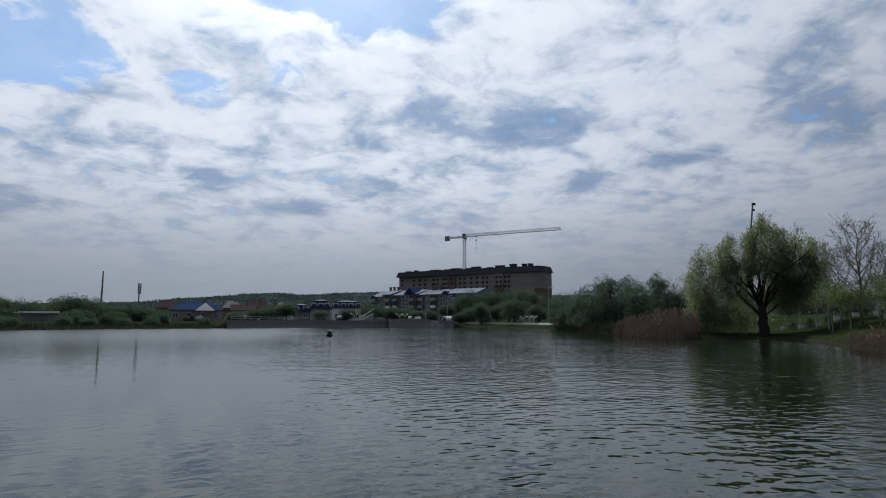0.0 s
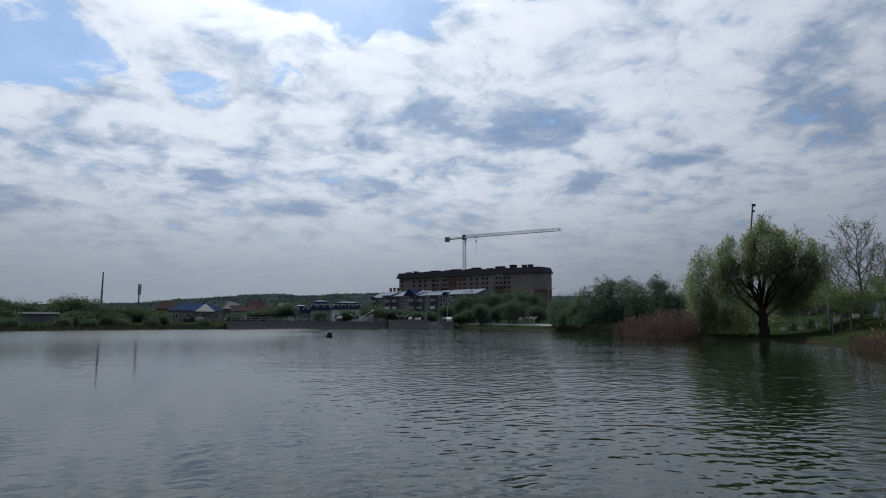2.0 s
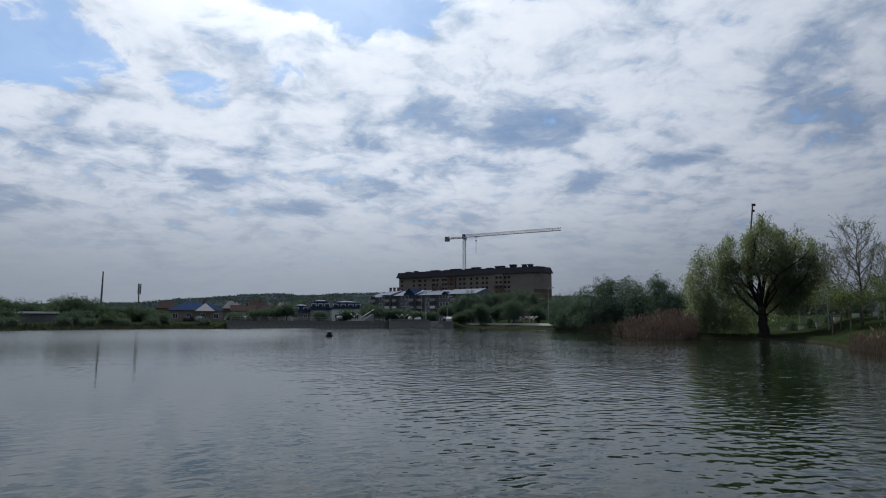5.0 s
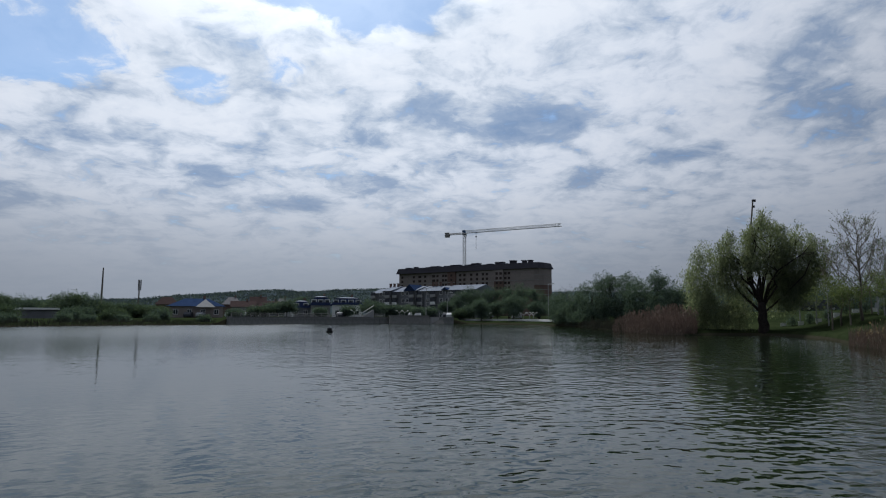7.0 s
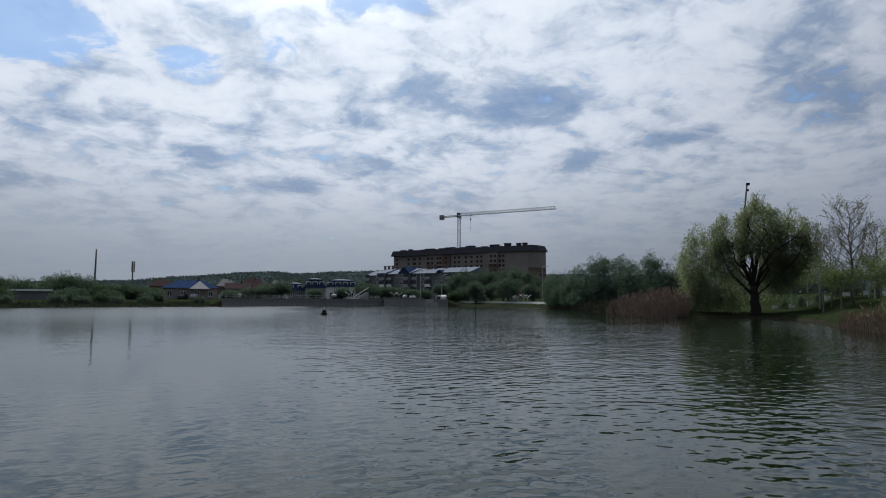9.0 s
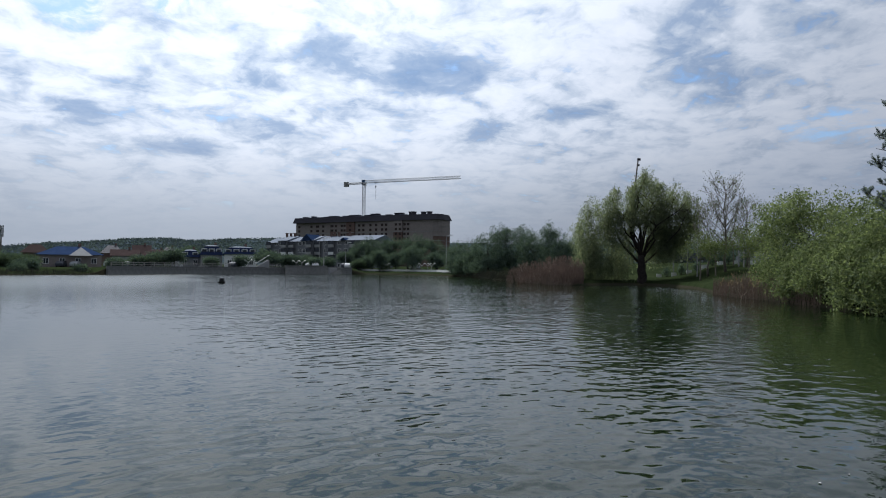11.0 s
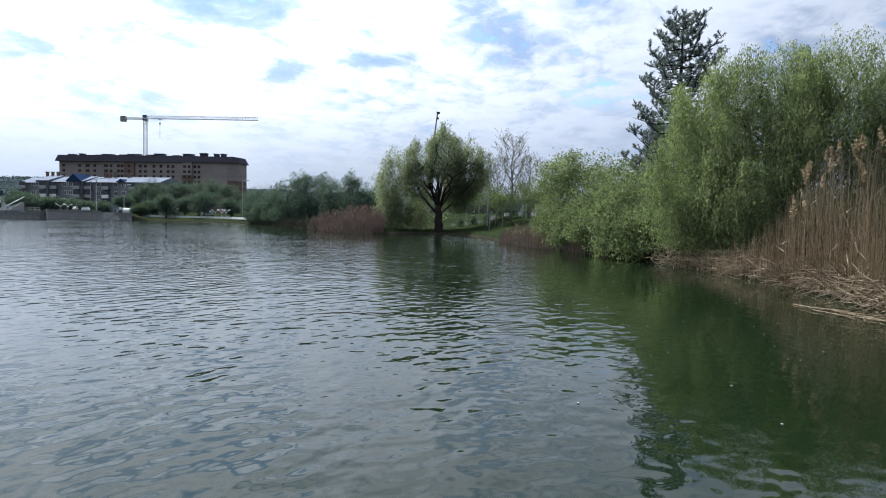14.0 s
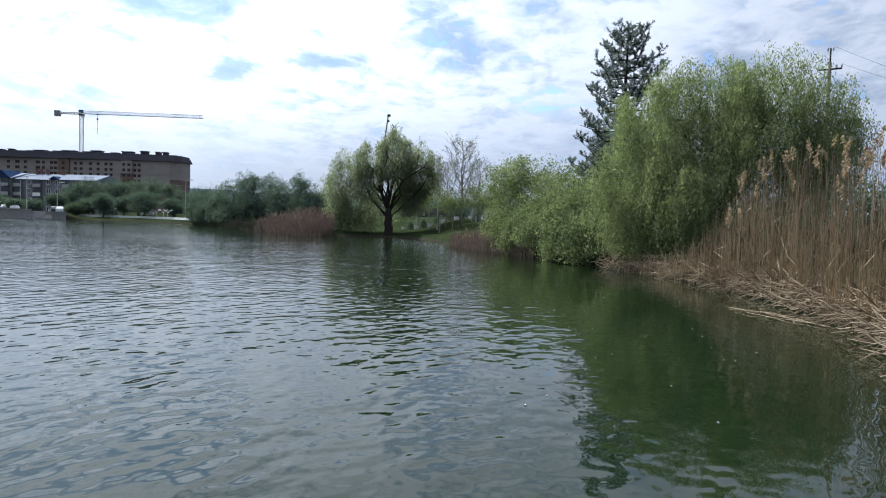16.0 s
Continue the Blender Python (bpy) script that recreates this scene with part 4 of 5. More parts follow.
# ---- the wooded point and the lawn ----
def reed_bed(seed, strip, count, height, mat, plume_mat, label, radius=0.008, plumes=0.5, plume_size=0.05, blades=1.0, lean=0.10, tall=0.6):
    """Reeds standing on a strip of the bank: (azimuth, nearest, farthest distance) along it."""
    rng = np.random.default_rng(seed)
    root = thing("reed_bed", Matrix.Identity(4), label, "reeds", kind="stuff")
    s = Shape()
    spots, ways, bl, bw = [], [], [], []
    for _ in range(count):
        az = rng.uniform(strip[0][0], strip[-1][0])
        near = np.interp(az, [q[0] for q in strip], [q[1] for q in strip])
        far = np.interp(az, [q[0] for q in strip], [q[2] for q in strip])
        high = np.interp(az, [q[0] for q in strip], [q[3] for q in strip]) * height
        r = near + (far - near) * rng.random() ** 1.3
        z = max(-0.1, ground_height(az, r)) - 0.05
        p = spot(az, r, z)
        upright = rng.random() < tall
        h = high * (rng.uniform(0.62, 1.06) if upright else rng.uniform(0.2, 0.68))
        bow = lean if upright else lean * 3.2
        tilt = Vector((rng.normal() * bow, rng.normal() * bow, 0)) * h
        tip = p + tilt + Vector((0, 0, h))
        mid = p + tilt * 0.35 + Vector((0, 0, h * 0.55))
        s.tube([p, mid, tip], [radius, radius * 0.8, radius * 0.4], 3, False)
        for _ in range(int(blades + rng.random())):
            q = p.lerp(tip, rng.uniform(0.25, 0.9))
            bl.append(q)
            bw.append((rng.normal() * 0.5, rng.normal() * 0.5, rng.uniform(0.3, 1.2)))
        if rng.random() < plumes and h > high * 0.8 and high > height * 0.7:
            k = 30
            q = np.array(tip) + np.array((rng.normal() * 0.04, rng.normal() * 0.04, 0)) * np.ones((k, 1))
            w = np.linspace(-1, 1, k)[:, None]
            droop = rng.normal(size=2) * plume_size * 0.9
            q = q + np.concatenate([w * droop[0], w * droop[1], w * plume_size * 2.4], 1) + rng.normal(size=(k, 3)) * plume_size * 0.42 * (1.1 - 0.6 * abs(w))
            spots.append(q)
            ways.append(rng.normal(size=(k, 3)) * 0.5 + np.array((droop[0] * 8, droop[1] * 8, -0.6)))
    part("stalks", s, mat, root)
    if spots:
        leaves("plumes", np.concatenate(spots), np.concatenate(ways), plume_size * 1.5, plume_size * 0.6, plume_mat, root, rng)
    if bl:
        leaves("blades", np.array([tuple(q) for q in bl]), np.array(bw), height * 0.14, radius * 2.0, mat, root, rng)
    return root


reed_bed(11, [(15.6, 79, 85, 0.5), (17.0, 71, 78, 0.8), (18.5, 66, 74, 0.9), (20.0, 63.6, 71, 1.15), (21.5, 62.5, 70, 1.1), (22.6, 63, 68, 0.9)], 3000, 2.1, REED_DULL, REED_DULL, "brown dry reed bed beside the willow", 0.022, 0.25, 0.08, 1.0, 0.1, 0.4)
reed_bed(12, [(-36.5, 106.5, 110, 0.7), (-30, 113.5, 118, 0.7), (-20.5, 121.5, 125, 0.6)], 1500, 1.1, SEDGE, SEDGE, "low reeds along the far bank", 0.03, 0.0, 0.12)
reed_bed(14, [(9.4, 130.5, 132, 0.1), (11, 116.5, 118, 0.6), (12.5, 107.5, 110, 1.0), (14, 91.5, 94, 1.0), (16.5, 73.6, 76, 0.9)], 1500, 1.2, SEDGE, SEDGE, "dark sedge along the bank of the wooded point", 0.025, 0.0, 0.1)
reed_bed(13, [(33.6, 45, 48, 0.6), (36, 39.5, 45, 1.0), (39, 36, 42, 1.0), (41.5, 32, 38, 1.0)], 1500, 1.15, REED_DULL, PLUME, "short dry brown reeds below the shrubs", 0.012, 0.08, 0.05)

# the great willow at the water's edge
weeping_willow(5, 27.75, spot(27.75, 67.5, 0.25),
               [(0.6, 0, 9.2, 2.7, 2.5, 2.4, 7.2), (-1.8, 0, 8.6, 2.5, 2.4, 2.2, 5.8), (3.2, 0, 8.1, 2.2, 2.2, 2.0, 6.0), (-4.3, -0.3, 7.2, 2.0, 2.1, 1.8, 4.0), (4.9, 0.1, 7.8, 1.1, 1.5, 1.4, 5.6),
                (-5.9, -0.4, 5.4, 1.3, 2.0, 1.8, 0.3), (-5.6, -0.4, 2.8, 1.4, 1.9, 2.6, 0.0), (-3.8, -0.6, 3.8, 1.5, 1.9, 2.9, 0.0), (-2.0, 0.6, 3.6, 1.2, 1.7, 2.8, 0.1), (-2.8, -0.2, 6.4, 1.6, 1.9, 1.5, 2.2), (-5.0, -0.8, 1.7, 1.5, 1.4, 1.6, -0.1), (-2.7, -0.6, 1.6, 1.4, 1.4, 1.5, -0.1),
                (1.7, 2.1, 4.6, 1.6, 1.2, 2.2, 1.3), (3.3, 1.9, 4.8, 1.2, 1.2, 2.0, 1.8), (0.8, 1.6, 7.0, 2.0, 1.4, 1.2, 4.6), (-0.2, -1.4, 7.0, 1.6, 0.9, 1.2, 5.2), (2.4, -1.0, 7.2, 1.5, 0.9, 1.1, 5.6), (4.6, 0.8, 6.2, 0.9, 1.0, 1.2, 4.2), (2.7, 0.2, 5.6, 1.6, 1.2, 1.8, 2.4), (4.6, 0.2, 6.2, 1.2, 1.3, 1.7, 3.4), (1.6, 1.0, 4.4, 1.4, 1.2, 2.0, 1.6), (3.4, 0.8, 4.6, 1.3, 1.2, 1.8, 2.0)],
               10800, 0.17, 0.24, FAR_WILLOW_LEAF, 0.50, (-0.1, 0, 2.9),
               [(-4.5, 0, 8.0), (-3, -1, 9), (-1.5, 0.5, 10.5), (0.6, -0.5, 11.6), (2.2, 0.3, 10.6), (3.8, -0.4, 9.6), (5.3, 0.4, 8.4), (-5.6, 0.4, 6.6), (1.2, 1.6, 9.8), (-2, 1.8, 8), (3.4, 1.8, 7.6), (-0.6, -1.8, 9.6), (2.8, -0.8, 9.2), (-3.6, -1.4, 7.8), (4.6, -0.6, 8.8), (1.4, -0.9, 10.8)],
               "large old weeping willow leaning over the lake", (0.6, 2.3), 0.15, 22, 0.05, 1.0)


def leaning_pole():
    p = grade(26.3, 82)
    root = thing("mast", Matrix.Translation(p), "thin leaning grey mast with a lamp head behind the willow", "mast")
    top = raised(27.45, 82, 9.85) - p
    part("shaft", Shape().tube([(0, 0, -0.5), top * 0.5, top], [0.14, 0.12, 0.085], 8), POLE_WOOD, root)
    part("lamp_head", Shape().block(top.x - 0.1, top.x + 0.32, top.y - 0.12, top.y + 0.12, top.z - 0.18, top.z + 0.1, None, 0.04), DARK_METAL, root)
    part("junction_box", Shape().block(top.x, top.x + 0.18, top.y - 0.1, top.y + 0.1, top.z - 0.9, top.z - 0.65, None, 0.03), DARK_METAL, root)


leaning_pole()


def shore_mast(az, r, top_el, radius, label, antennas):
    p = grade(az, r)
    root = thing("radio_mast", Matrix.Translation(p), label, "mast")
    h = EYE + r * math.tan(radians(top_el)) - p.z
    part("shaft", Shape().tube([(0, 0, -0.5), (0.1, 0, h * 0.6), (0.1, 0, h)], [radius, radius * 0.8, radius * 0.55], 8), POLE_WOOD, root)
    for k in range(antennas):
        z = h * (0.93 - 0.13 * k)
        ring = Shape().tube([(0.1, 0, z - 0.08), (0.1, 0, z + 0.08)], [0.45, 0.45], 10)
        hoop = part("platform", ring, STEEL, root)
        for j in range(3):
            a = 2.1 * j + 0.4
            x, y = 0.1 + math.cos(a) * 0.42, math.sin(a) * 0.42
            part("antenna", Shape().block(x - 0.16, x + 0.16, y - 0.1, y + 0.1, z - 0.9, z + 1.0, None, 0.04), PLASTER, hoop)


shore_mast(-29.42, 185, 3.92, 0.28, "tall plain concrete mast above the bank trees", 0)
shore_mast(-26.68, 215, 2.95, 0.26, "telecom mast with two antenna platforms", 2)

# bare tree and saplings on the lawn
def bare_tree(seed, az, r, top_el, thick, wide, sprays):
    """A slender tree: a leader, ascending branches from low down, fine twigs and the first small leaves."""
    rng = np.random.default_rng(seed)
    p = grade(az, r)
    h = EYE + r * math.tan(radians(top_el)) - p.z
    root = thing("tree", Matrix.Translation(p), "slender pale-barked tree nearly bare of leaves", "tree", "lawn trees")
    wood, buds = Shape(), []
    leader = [Vector((rng.normal() * 0.05 * k, rng.normal() * 0.05 * k, -0.3 + (h + 0.3) * k / 6)) for k in range(7)]
    wood.tube(leader, [thick * (1.15 - 0.17 * k) for k in range(7)], 7)
    for i in range(sprays):
        q = 0.24 + 0.68 * (i + rng.random()) / sprays
        start = leader[int(q * 6)].lerp(leader[min(6, int(q * 6) + 1)], q * 6 % 1)
        a = i * 2.4 + rng.normal() * 0.3
        out = Vector((math.cos(a), math.sin(a), 0))
        reach = wide * (1.05 - 0.75 * q) * rng.uniform(0.7, 1.1)
        rise = min(h * 0.99 - start.z, reach * rng.uniform(1.1, 1.9))
        tip = start + out * reach + Vector((0, 0, rise))
        mid = start + out * reach * 0.6 + Vector((0, 0, rise * 0.42))
        w = thick * 0.42 * (1.1 - 0.7 * q)
        wood.tube([start, mid, tip], [w, w * 0.6, w * 0.2], 5)
        for _ in range(9):
            t = rng.uniform(0.3, 1.0)
            b = start.lerp(mid, t * 2) if t < 0.5 else mid.lerp(tip, t * 2 - 1)
            e = b + out * rng.uniform(-0.1, 0.5) + Vector((rng.normal() * 0.35, rng.normal() * 0.35, rng.uniform(0.25, 0.95)))
            wood.tube([b, b.lerp(e, 0.5) + Vector((rng.normal(), rng.normal(), 0)) * 0.05, e], [w * 0.4, w * 0.28, w * 0.1], 4, False)
            buds.extend(tuple(b.lerp(e, u) + Vector(rng.normal(size=3)) * 0.07) for u in rng.uniform(0.3, 1.05, 4))
            for _ in range(2):
                f = b.lerp(e, rng.uniform(0.3, 0.8))
                wood.tube([f, f + Vector((rng.normal() * 0.22, rng.normal() * 0.22, rng.uniform(0.1, 0.4)))], [w * 0.22, w * 0.08], 3, False)
    part("trunk", wood, PALE_BARK, root, smooth=True)
    buds = np.array(buds)
    leaves("crown", buds, rng.normal(size=buds.shape), 0.12, 0.06, SPRING_LEAF, root, rng)


bare_tree(21, 34.6, 60, 7.7, 0.11, 3.0, 34)
bare_tree(22, 33.2, 61, 5.6, 0.08, 2.2, 22)
bare_tree(23, 36.2, 62, 5.8, 0.08, 2.2, 22)
for i, (az, r, top_el, w) in enumerate([(32.6, 60, 4.0, 3.4), (33.8, 58, 3.2, 3.0), (36.4, 57, 3.6, 2.8), (37.6, 50, 4.4, 3.0), (35.2, 66, 4.2, 3.4)]):
    p = grade(az, r)
    h = EYE + r * math.tan(radians(top_el)) - p.z
    broad_tree(400 + i, p, crown(w, h, 400 + i, 0.28), 2000, 0.15, SPRING_LEAF, 0.06, (0, 0, h * 0.5), "young fresh-green tree on the lawn", "tree", 0.35, PALE_BARK, 0.2, 12, "tree", "lawn trees", 0.3)

# shrubs by the water
for i, (az, r, top_el, w, n) in enumerate([(40.6, 37.5, 7.3, 5.2, 16000), (38.9, 39.5, 5.8, 3.6, 8000), (43.2, 35, 6.7, 4.6, 13000), (45.6, 32, 5.5, 5.0, 16000), (46.9, 31.4, 5.2, 4.2, 13000), (42.3, 33.4, 2.6, 3.6, 9000),
                                            (44.6, 30.4, 2.4, 3.6, 9000), (46.5, 28.8, 2.0, 3.2, 9000), (49.8, 31.5, 4.6, 4.0, 9000), (52.5, 31.5, 4.0, 4.0, 8000), (40.3, 35.5, 2.2, 2.8, 6000)]):
    p = grade(az, r)
    h = EYE + r * math.tan(radians(top_el)) - p.z
    broad_tree(430 + i, p, crown(w, h, 430 + i, 0.0), int(n * 1.35), 0.125, SHRUB_LEAF, 0.09, (0, 0, h * 0.35), "bushy fresh-green shrub overhanging the water", "shrub", 0.27, None, 0.3, 18, "shrub", "waterside shrubs", 0.35)


def pine(seed, az, r, top_el, width, label):
    """An open black pine with upturned tufted twigs."""
    rng = np.random.default_rng(seed)
    p = grade(az, r)
    h = EYE + r * math.tan(radians(top_el)) - p.z
    root = thing("pine_tree", Matrix.Translation(p), label, "pine tree")
    wood = Shape()
    wood.tube([(0, 0, -0.3), (0.06, 0, h * 0.4), (0, 0.05, h * 0.75), (0, 0, h)], [0.2, 0.15, 0.09, 0.02], 8)
    centres, ways = [], []
    for k in range(126):
        ring, spoke = divmod(k, 7)
        z = h * (0.24 + 0.74 * ((ring + rng.normal() * 0.12 + 0.3) / 18) ** 0.92)
        share = 1 - (z / h - 0.24) / 0.76
        reach = max(0.25, width * 0.5 * (0.10 + 0.90 * share ** 0.52) * rng.uniform(0.5, 1.05))
        a = 2 * math.pi * (spoke + rng.uniform(-0.35, 0.35)) / 7 + ring * 0.4
        out = Vector((math.cos(a), math.sin(a), 0))
        tip = out * reach + Vector((0, 0, z + reach * rng.uniform(0.1, 0.5)))
        mid = out * reach * 0.55 + Vector((0, 0, z - reach * 0.03))
        wood.tube([(0, 0, z), mid, tip], [0.04, 0.028, 0.012], 4)
        for j in range(int(3 + reach * 5.0)):
            q = rng.uniform(0.35, 1.0)
            b = mid.lerp(tip, (q - 0.5) * 2) if q > 0.5 else Vector((0, 0, z)).lerp(mid, q * 2)
            e = b + Vector((rng.normal() * 0.2, rng.normal() * 0.2, rng.uniform(0.16, 0.36)))
            wood.tube([b, e], [0.014, 0.01], 3, False)
            axis = (e - b).normalized()
            n = 36
            t = rng.uniform(0.25, 1.15, (n, 1))
            centres.append(np.array(b) + (np.array(e) - np.array(b)) * t + rng.normal(size=(n, 3)) * 0.035)
            ways.append(np.array(axis) * 0.9 + rng.normal(size=(n, 3)) * 0.75)
    part("trunk", wood, BARK, root, smooth=True)
    leaves("crown", np.concatenate(centres), np.concatenate(ways), 0.15, 0.034, NEEDLES, root, rng)


pine(61, 49.2, 36.5, 17.75, 7.4, "tall open dark pine behind the shrubs")
pine(62, 47.6, 39.5, 8.6, 4.2, "smaller dark pine beside the tall one")

# the near weeping willow
weeping_willow(71, 57.6, grade(57.6, 26.8),
               [(-3.0, 0.2, 5.8, 1.4, 1.5, 1.5, 0.3), (-3.7, -1.3, 2.6, 1.2, 1.1, 2.4, -0.1), (-2.5, -1.7, 2.0, 1.3, 1.0, 2.0, -0.1), (-2.3, -0.6, 3.6, 1.5, 1.2, 2.4, 0.2), (-1.0, -1.6, 2.4, 1.3, 1.0, 1.8, 0.2), (-1.6, 0.2, 6.3, 1.6, 1.7, 1.5, 2.0), (0.2, 0.1, 6.35, 1.8, 1.8, 1.3, 2.4),
                (2.0, 0.1, 6.6, 1.7, 1.7, 1.4, 2.2), (3.5, 0.3, 5.75, 1.2, 1.4, 1.3, 2.4), (-0.6, -0.6, 4.2, 1.8, 1.3, 2.0, 0.8), (1.3, -0.6, 4.4, 1.8, 1.3, 2.0, 1.0), (2.9, -0.3, 4.4, 1.3, 1.2, 1.8, 1.6),
                (4.3, 0.3, 5.2, 0.7, 0.9, 1.3, 2.6), (1.6, 0.2, 7.9, 0.9, 0.7, 0.55, 6.8), (-0.3, 0.2, 7.9, 0.6, 0.6, 0.4, 7.0), (-2.2, 0.3, 7.4, 0.5, 0.6, 0.4, 6.6)],
               10800, 0.078, 0.115, WILLOW_LEAF, 0.28, (0, 0, 2.2),
               [(-3.0, 0.4, 6.2), (-1.6, 0, 6.8), (0.2, 0.3, 7.0), (1.7, 0, 7.4), (3.0, 0.2, 6.0), (-3.6, 0.2, 5), (0.6, -0.4, 6.2), (2.4, -0.4, 5.8), (-0.8, -0.4, 6.0)],
               "big bright green weeping willow behind the reeds", (0.8, 3.4), 0.15, 20, 0.10, 1.05)

# near reeds
reed_bed(81, [(49.5, 25.2, 26.5, 0.15), (52.0, 23.6, 25.2, 0.22), (54.5, 22.0, 24.2, 0.32), (56.0, 21.0, 23.8, 0.40), (57.4, 20.0, 23.2, 0.62), (58.8, 19.2, 22.6, 0.86), (60.4, 18.2, 22.0, 1.0), (63.5, 15.8, 20.0, 1.02), (66.5, 13.8, 18.2, 0.98), (70.5, 11.0, 16.0, 0.90), (76, 8.0, 13.0, 0.88)],
         2250, 3.4, REED, PLUME, "tall dry straw-coloured reeds with feathery plumes", 0.0065, 0.26, 0.058, 0.25, 0.045, 0.5)


def utility_pole():
    p = grade(64.85, 38)
    root = thing("utility_pole", Matrix.Translation(p), "electricity pole with crossarm and insulators behind the willow", "utility pole")
    h = EYE + 38 * math.tan(radians(14.7)) - p.z
    side = Vector((math.cos(radians(64.85)), -math.sin(radians(64.85)), 0))
    part("shaft", Shape().tube([(0, 0, -0.5), (0, 0, h * 0.92)], [0.14, 0.075], 8), POLE_WOOD, root)
    part("top_bracket", Shape().tube([(0, 0, h * 0.9), (0, 0, h - 0.1)], [0.05, 0.04], 6), DARK_METAL, root)
    arm_z = EYE + 38 * math.tan(radians(13.0)) - p.z
    arm = part("crossarm", Shape().tube([side * -0.55 + Vector((0, 0, arm_z)), side * 0.55 + Vector((0, 0, arm_z))], [0.05, 0.05], 4), DARK_METAL, root)
    for d, z in ((-0.52, arm_z), (-0.3, arm_z), (0.3, arm_z), (0.52, arm_z), (-0.12, h - 0.25), (0.12, h - 0.25)):
        q = side * d + Vector((0, 0, z))
        part("insulator", Shape().tube([q, q + Vector((0, 0, 0.1)), q + Vector((0, 0, 0.16)), q + Vector((0, 0, 0.24))], [0.02, 0.045, 0.045, 0.02], 6), STEEL, root)
    for d, z in ((0.52, arm_z + 0.24), (0.12, h)):
        a = p + side * d + Vector((0, 0, z))
        b = raised(80, 44, 8.5) + side * d
        pts = [a.lerp(b, k / 8) - Vector((0, 0, 0.7 * math.sin(math.pi * k / 8))) for k in range(9)]
        wire = part("wire", Shape().tube([q - p for q in pts], [0.008] * 9, 4), STEEL, root)


utility_pole()


def buoy():
    p = spot(-10.53, 66, 0.0)
    root = thing("float_box", Matrix.Translation(p), "small dark boxy float on the lake", "buoy")
    part("hull", Shape().block(-0.36, 0.34, -0.3, 0.3, -0.1, 0.12, None, 0.1), RUBBER, root)
    part("housing", Shape().block(-0.2, 0.24, -0.2, 0.2, 0.12, 0.44, None, 0.05), DARK_METAL, root)
    part("cap", Shape().block(-0.15, 0.19, -0.16, 0.16, 0.44, 0.52, None, 0.05), STEEL, root, "pale grey cap")


buoy()


# ---- the promenade of the far shore ----
def quay():
    steps = [a / 2 for a in range(-39, 3)]
    root = thing("quay_wall", Matrix.Identity(4), "weathered concrete shore wall along the promenade", "quay wall", kind="structure")
    for a0, a1 in zip(steps, steps[1:]):
        p, q = spot(a0, shore(a0) + 0.02), spot(a1, shore(a1) + 0.02)
        m, length = facing(p, q)
        part("wall_panel", Shape().block(0.015, length - 0.015, -0.25, 0.28, -0.6, 1.42).block(0, length, -0.35, 0.33, 1.42, 1.56), QUAY_STONE, root, at=m)


quay()


# bushes behind the reeds
for i, (az, r, top_el, w) in enumerate([(62.5, 31, 4.0, 4.5), (66.0, 33, 4.6, 5.0), (69.5, 34, 5.0, 5.5), (73.0, 33, 5.0, 5.5), (59.5, 30, 3.6, 4.0), (56.5, 31, 3.4, 4.0)]):
    p = grade(az, r)
    h = EYE + r * math.tan(radians(top_el)) - p.z
    broad_tree(460 + i, p, crown(w, h, 460 + i, 0.0), 7000, 0.15, PALE_LEAF, 0.09, (0, 0, h * 0.35), "dense dark green bush behind the reeds", "shrub", 0.3, None, 0.3, 14, "shrub", "bushes behind the reeds", 0.3)


# ---- promenade furniture on the far shore ----
def railing(az0, az1, offset, z, high, spacing=0.9):
    """A pale balustrade: posts, two rails."""
    root = thing("railing", Matrix.Identity(4), "pale balustrade along the promenade wall", "railing", kind="structure")
    az, places = az0, []
    while az < az1:
        r = shore(az) + offset
        places.append(spot(az, r, z))
        az += math.degrees(spacing / r)
    for h in (high * 0.5, high):
        part("rail", Shape().tube([p + Vector((0, 0, h)) for p in places], [0.04] * len(places), 4), CONCRETE, root)
    post = Shape().block(-0.07, 0.07, -0.07, 0.07, 0, high, None, 0.02).mesh("post", CONCRETE)
    for p in places:
        part("post", post, None, root, at=Matrix.Translation(p))


railing(-19.2, -9.8, 0.4, 1.5, 0.75, 1.8)
railing(-7.6, -5.2, 0.4, 1.5, 0.75, 0.9)


def lamp_post(az, r, h=1.9):
    p = grade(az, r)
    root = thing("street_lamp", Matrix.Translation(p), "white promenade lamp with two splayed arms", "street lamp", "promenade lamps")
    part("pole", Shape().tube([(0, 0, 0), (0, 0, h * 0.7)], [0.07, 0.055], 8), PLASTER, root)
    for s in (-1, 1):
        arm = part("arm", Shape().tube([(0, 0, h * 0.68), (s * 0.3, 0, h * 0.86), (s * 0.65, 0, h)], [0.05, 0.04, 0.04], 6), WHITE_PAINT, root)
        part("shade", Shape().tube([(s * 0.5, 0, h * 0.95), (s * 0.65, 0, h), (s * 0.95, 0, h * 1.03)], [0.05, 0.09, 0.06], 8), WHITE_PAINT, arm)
    return root


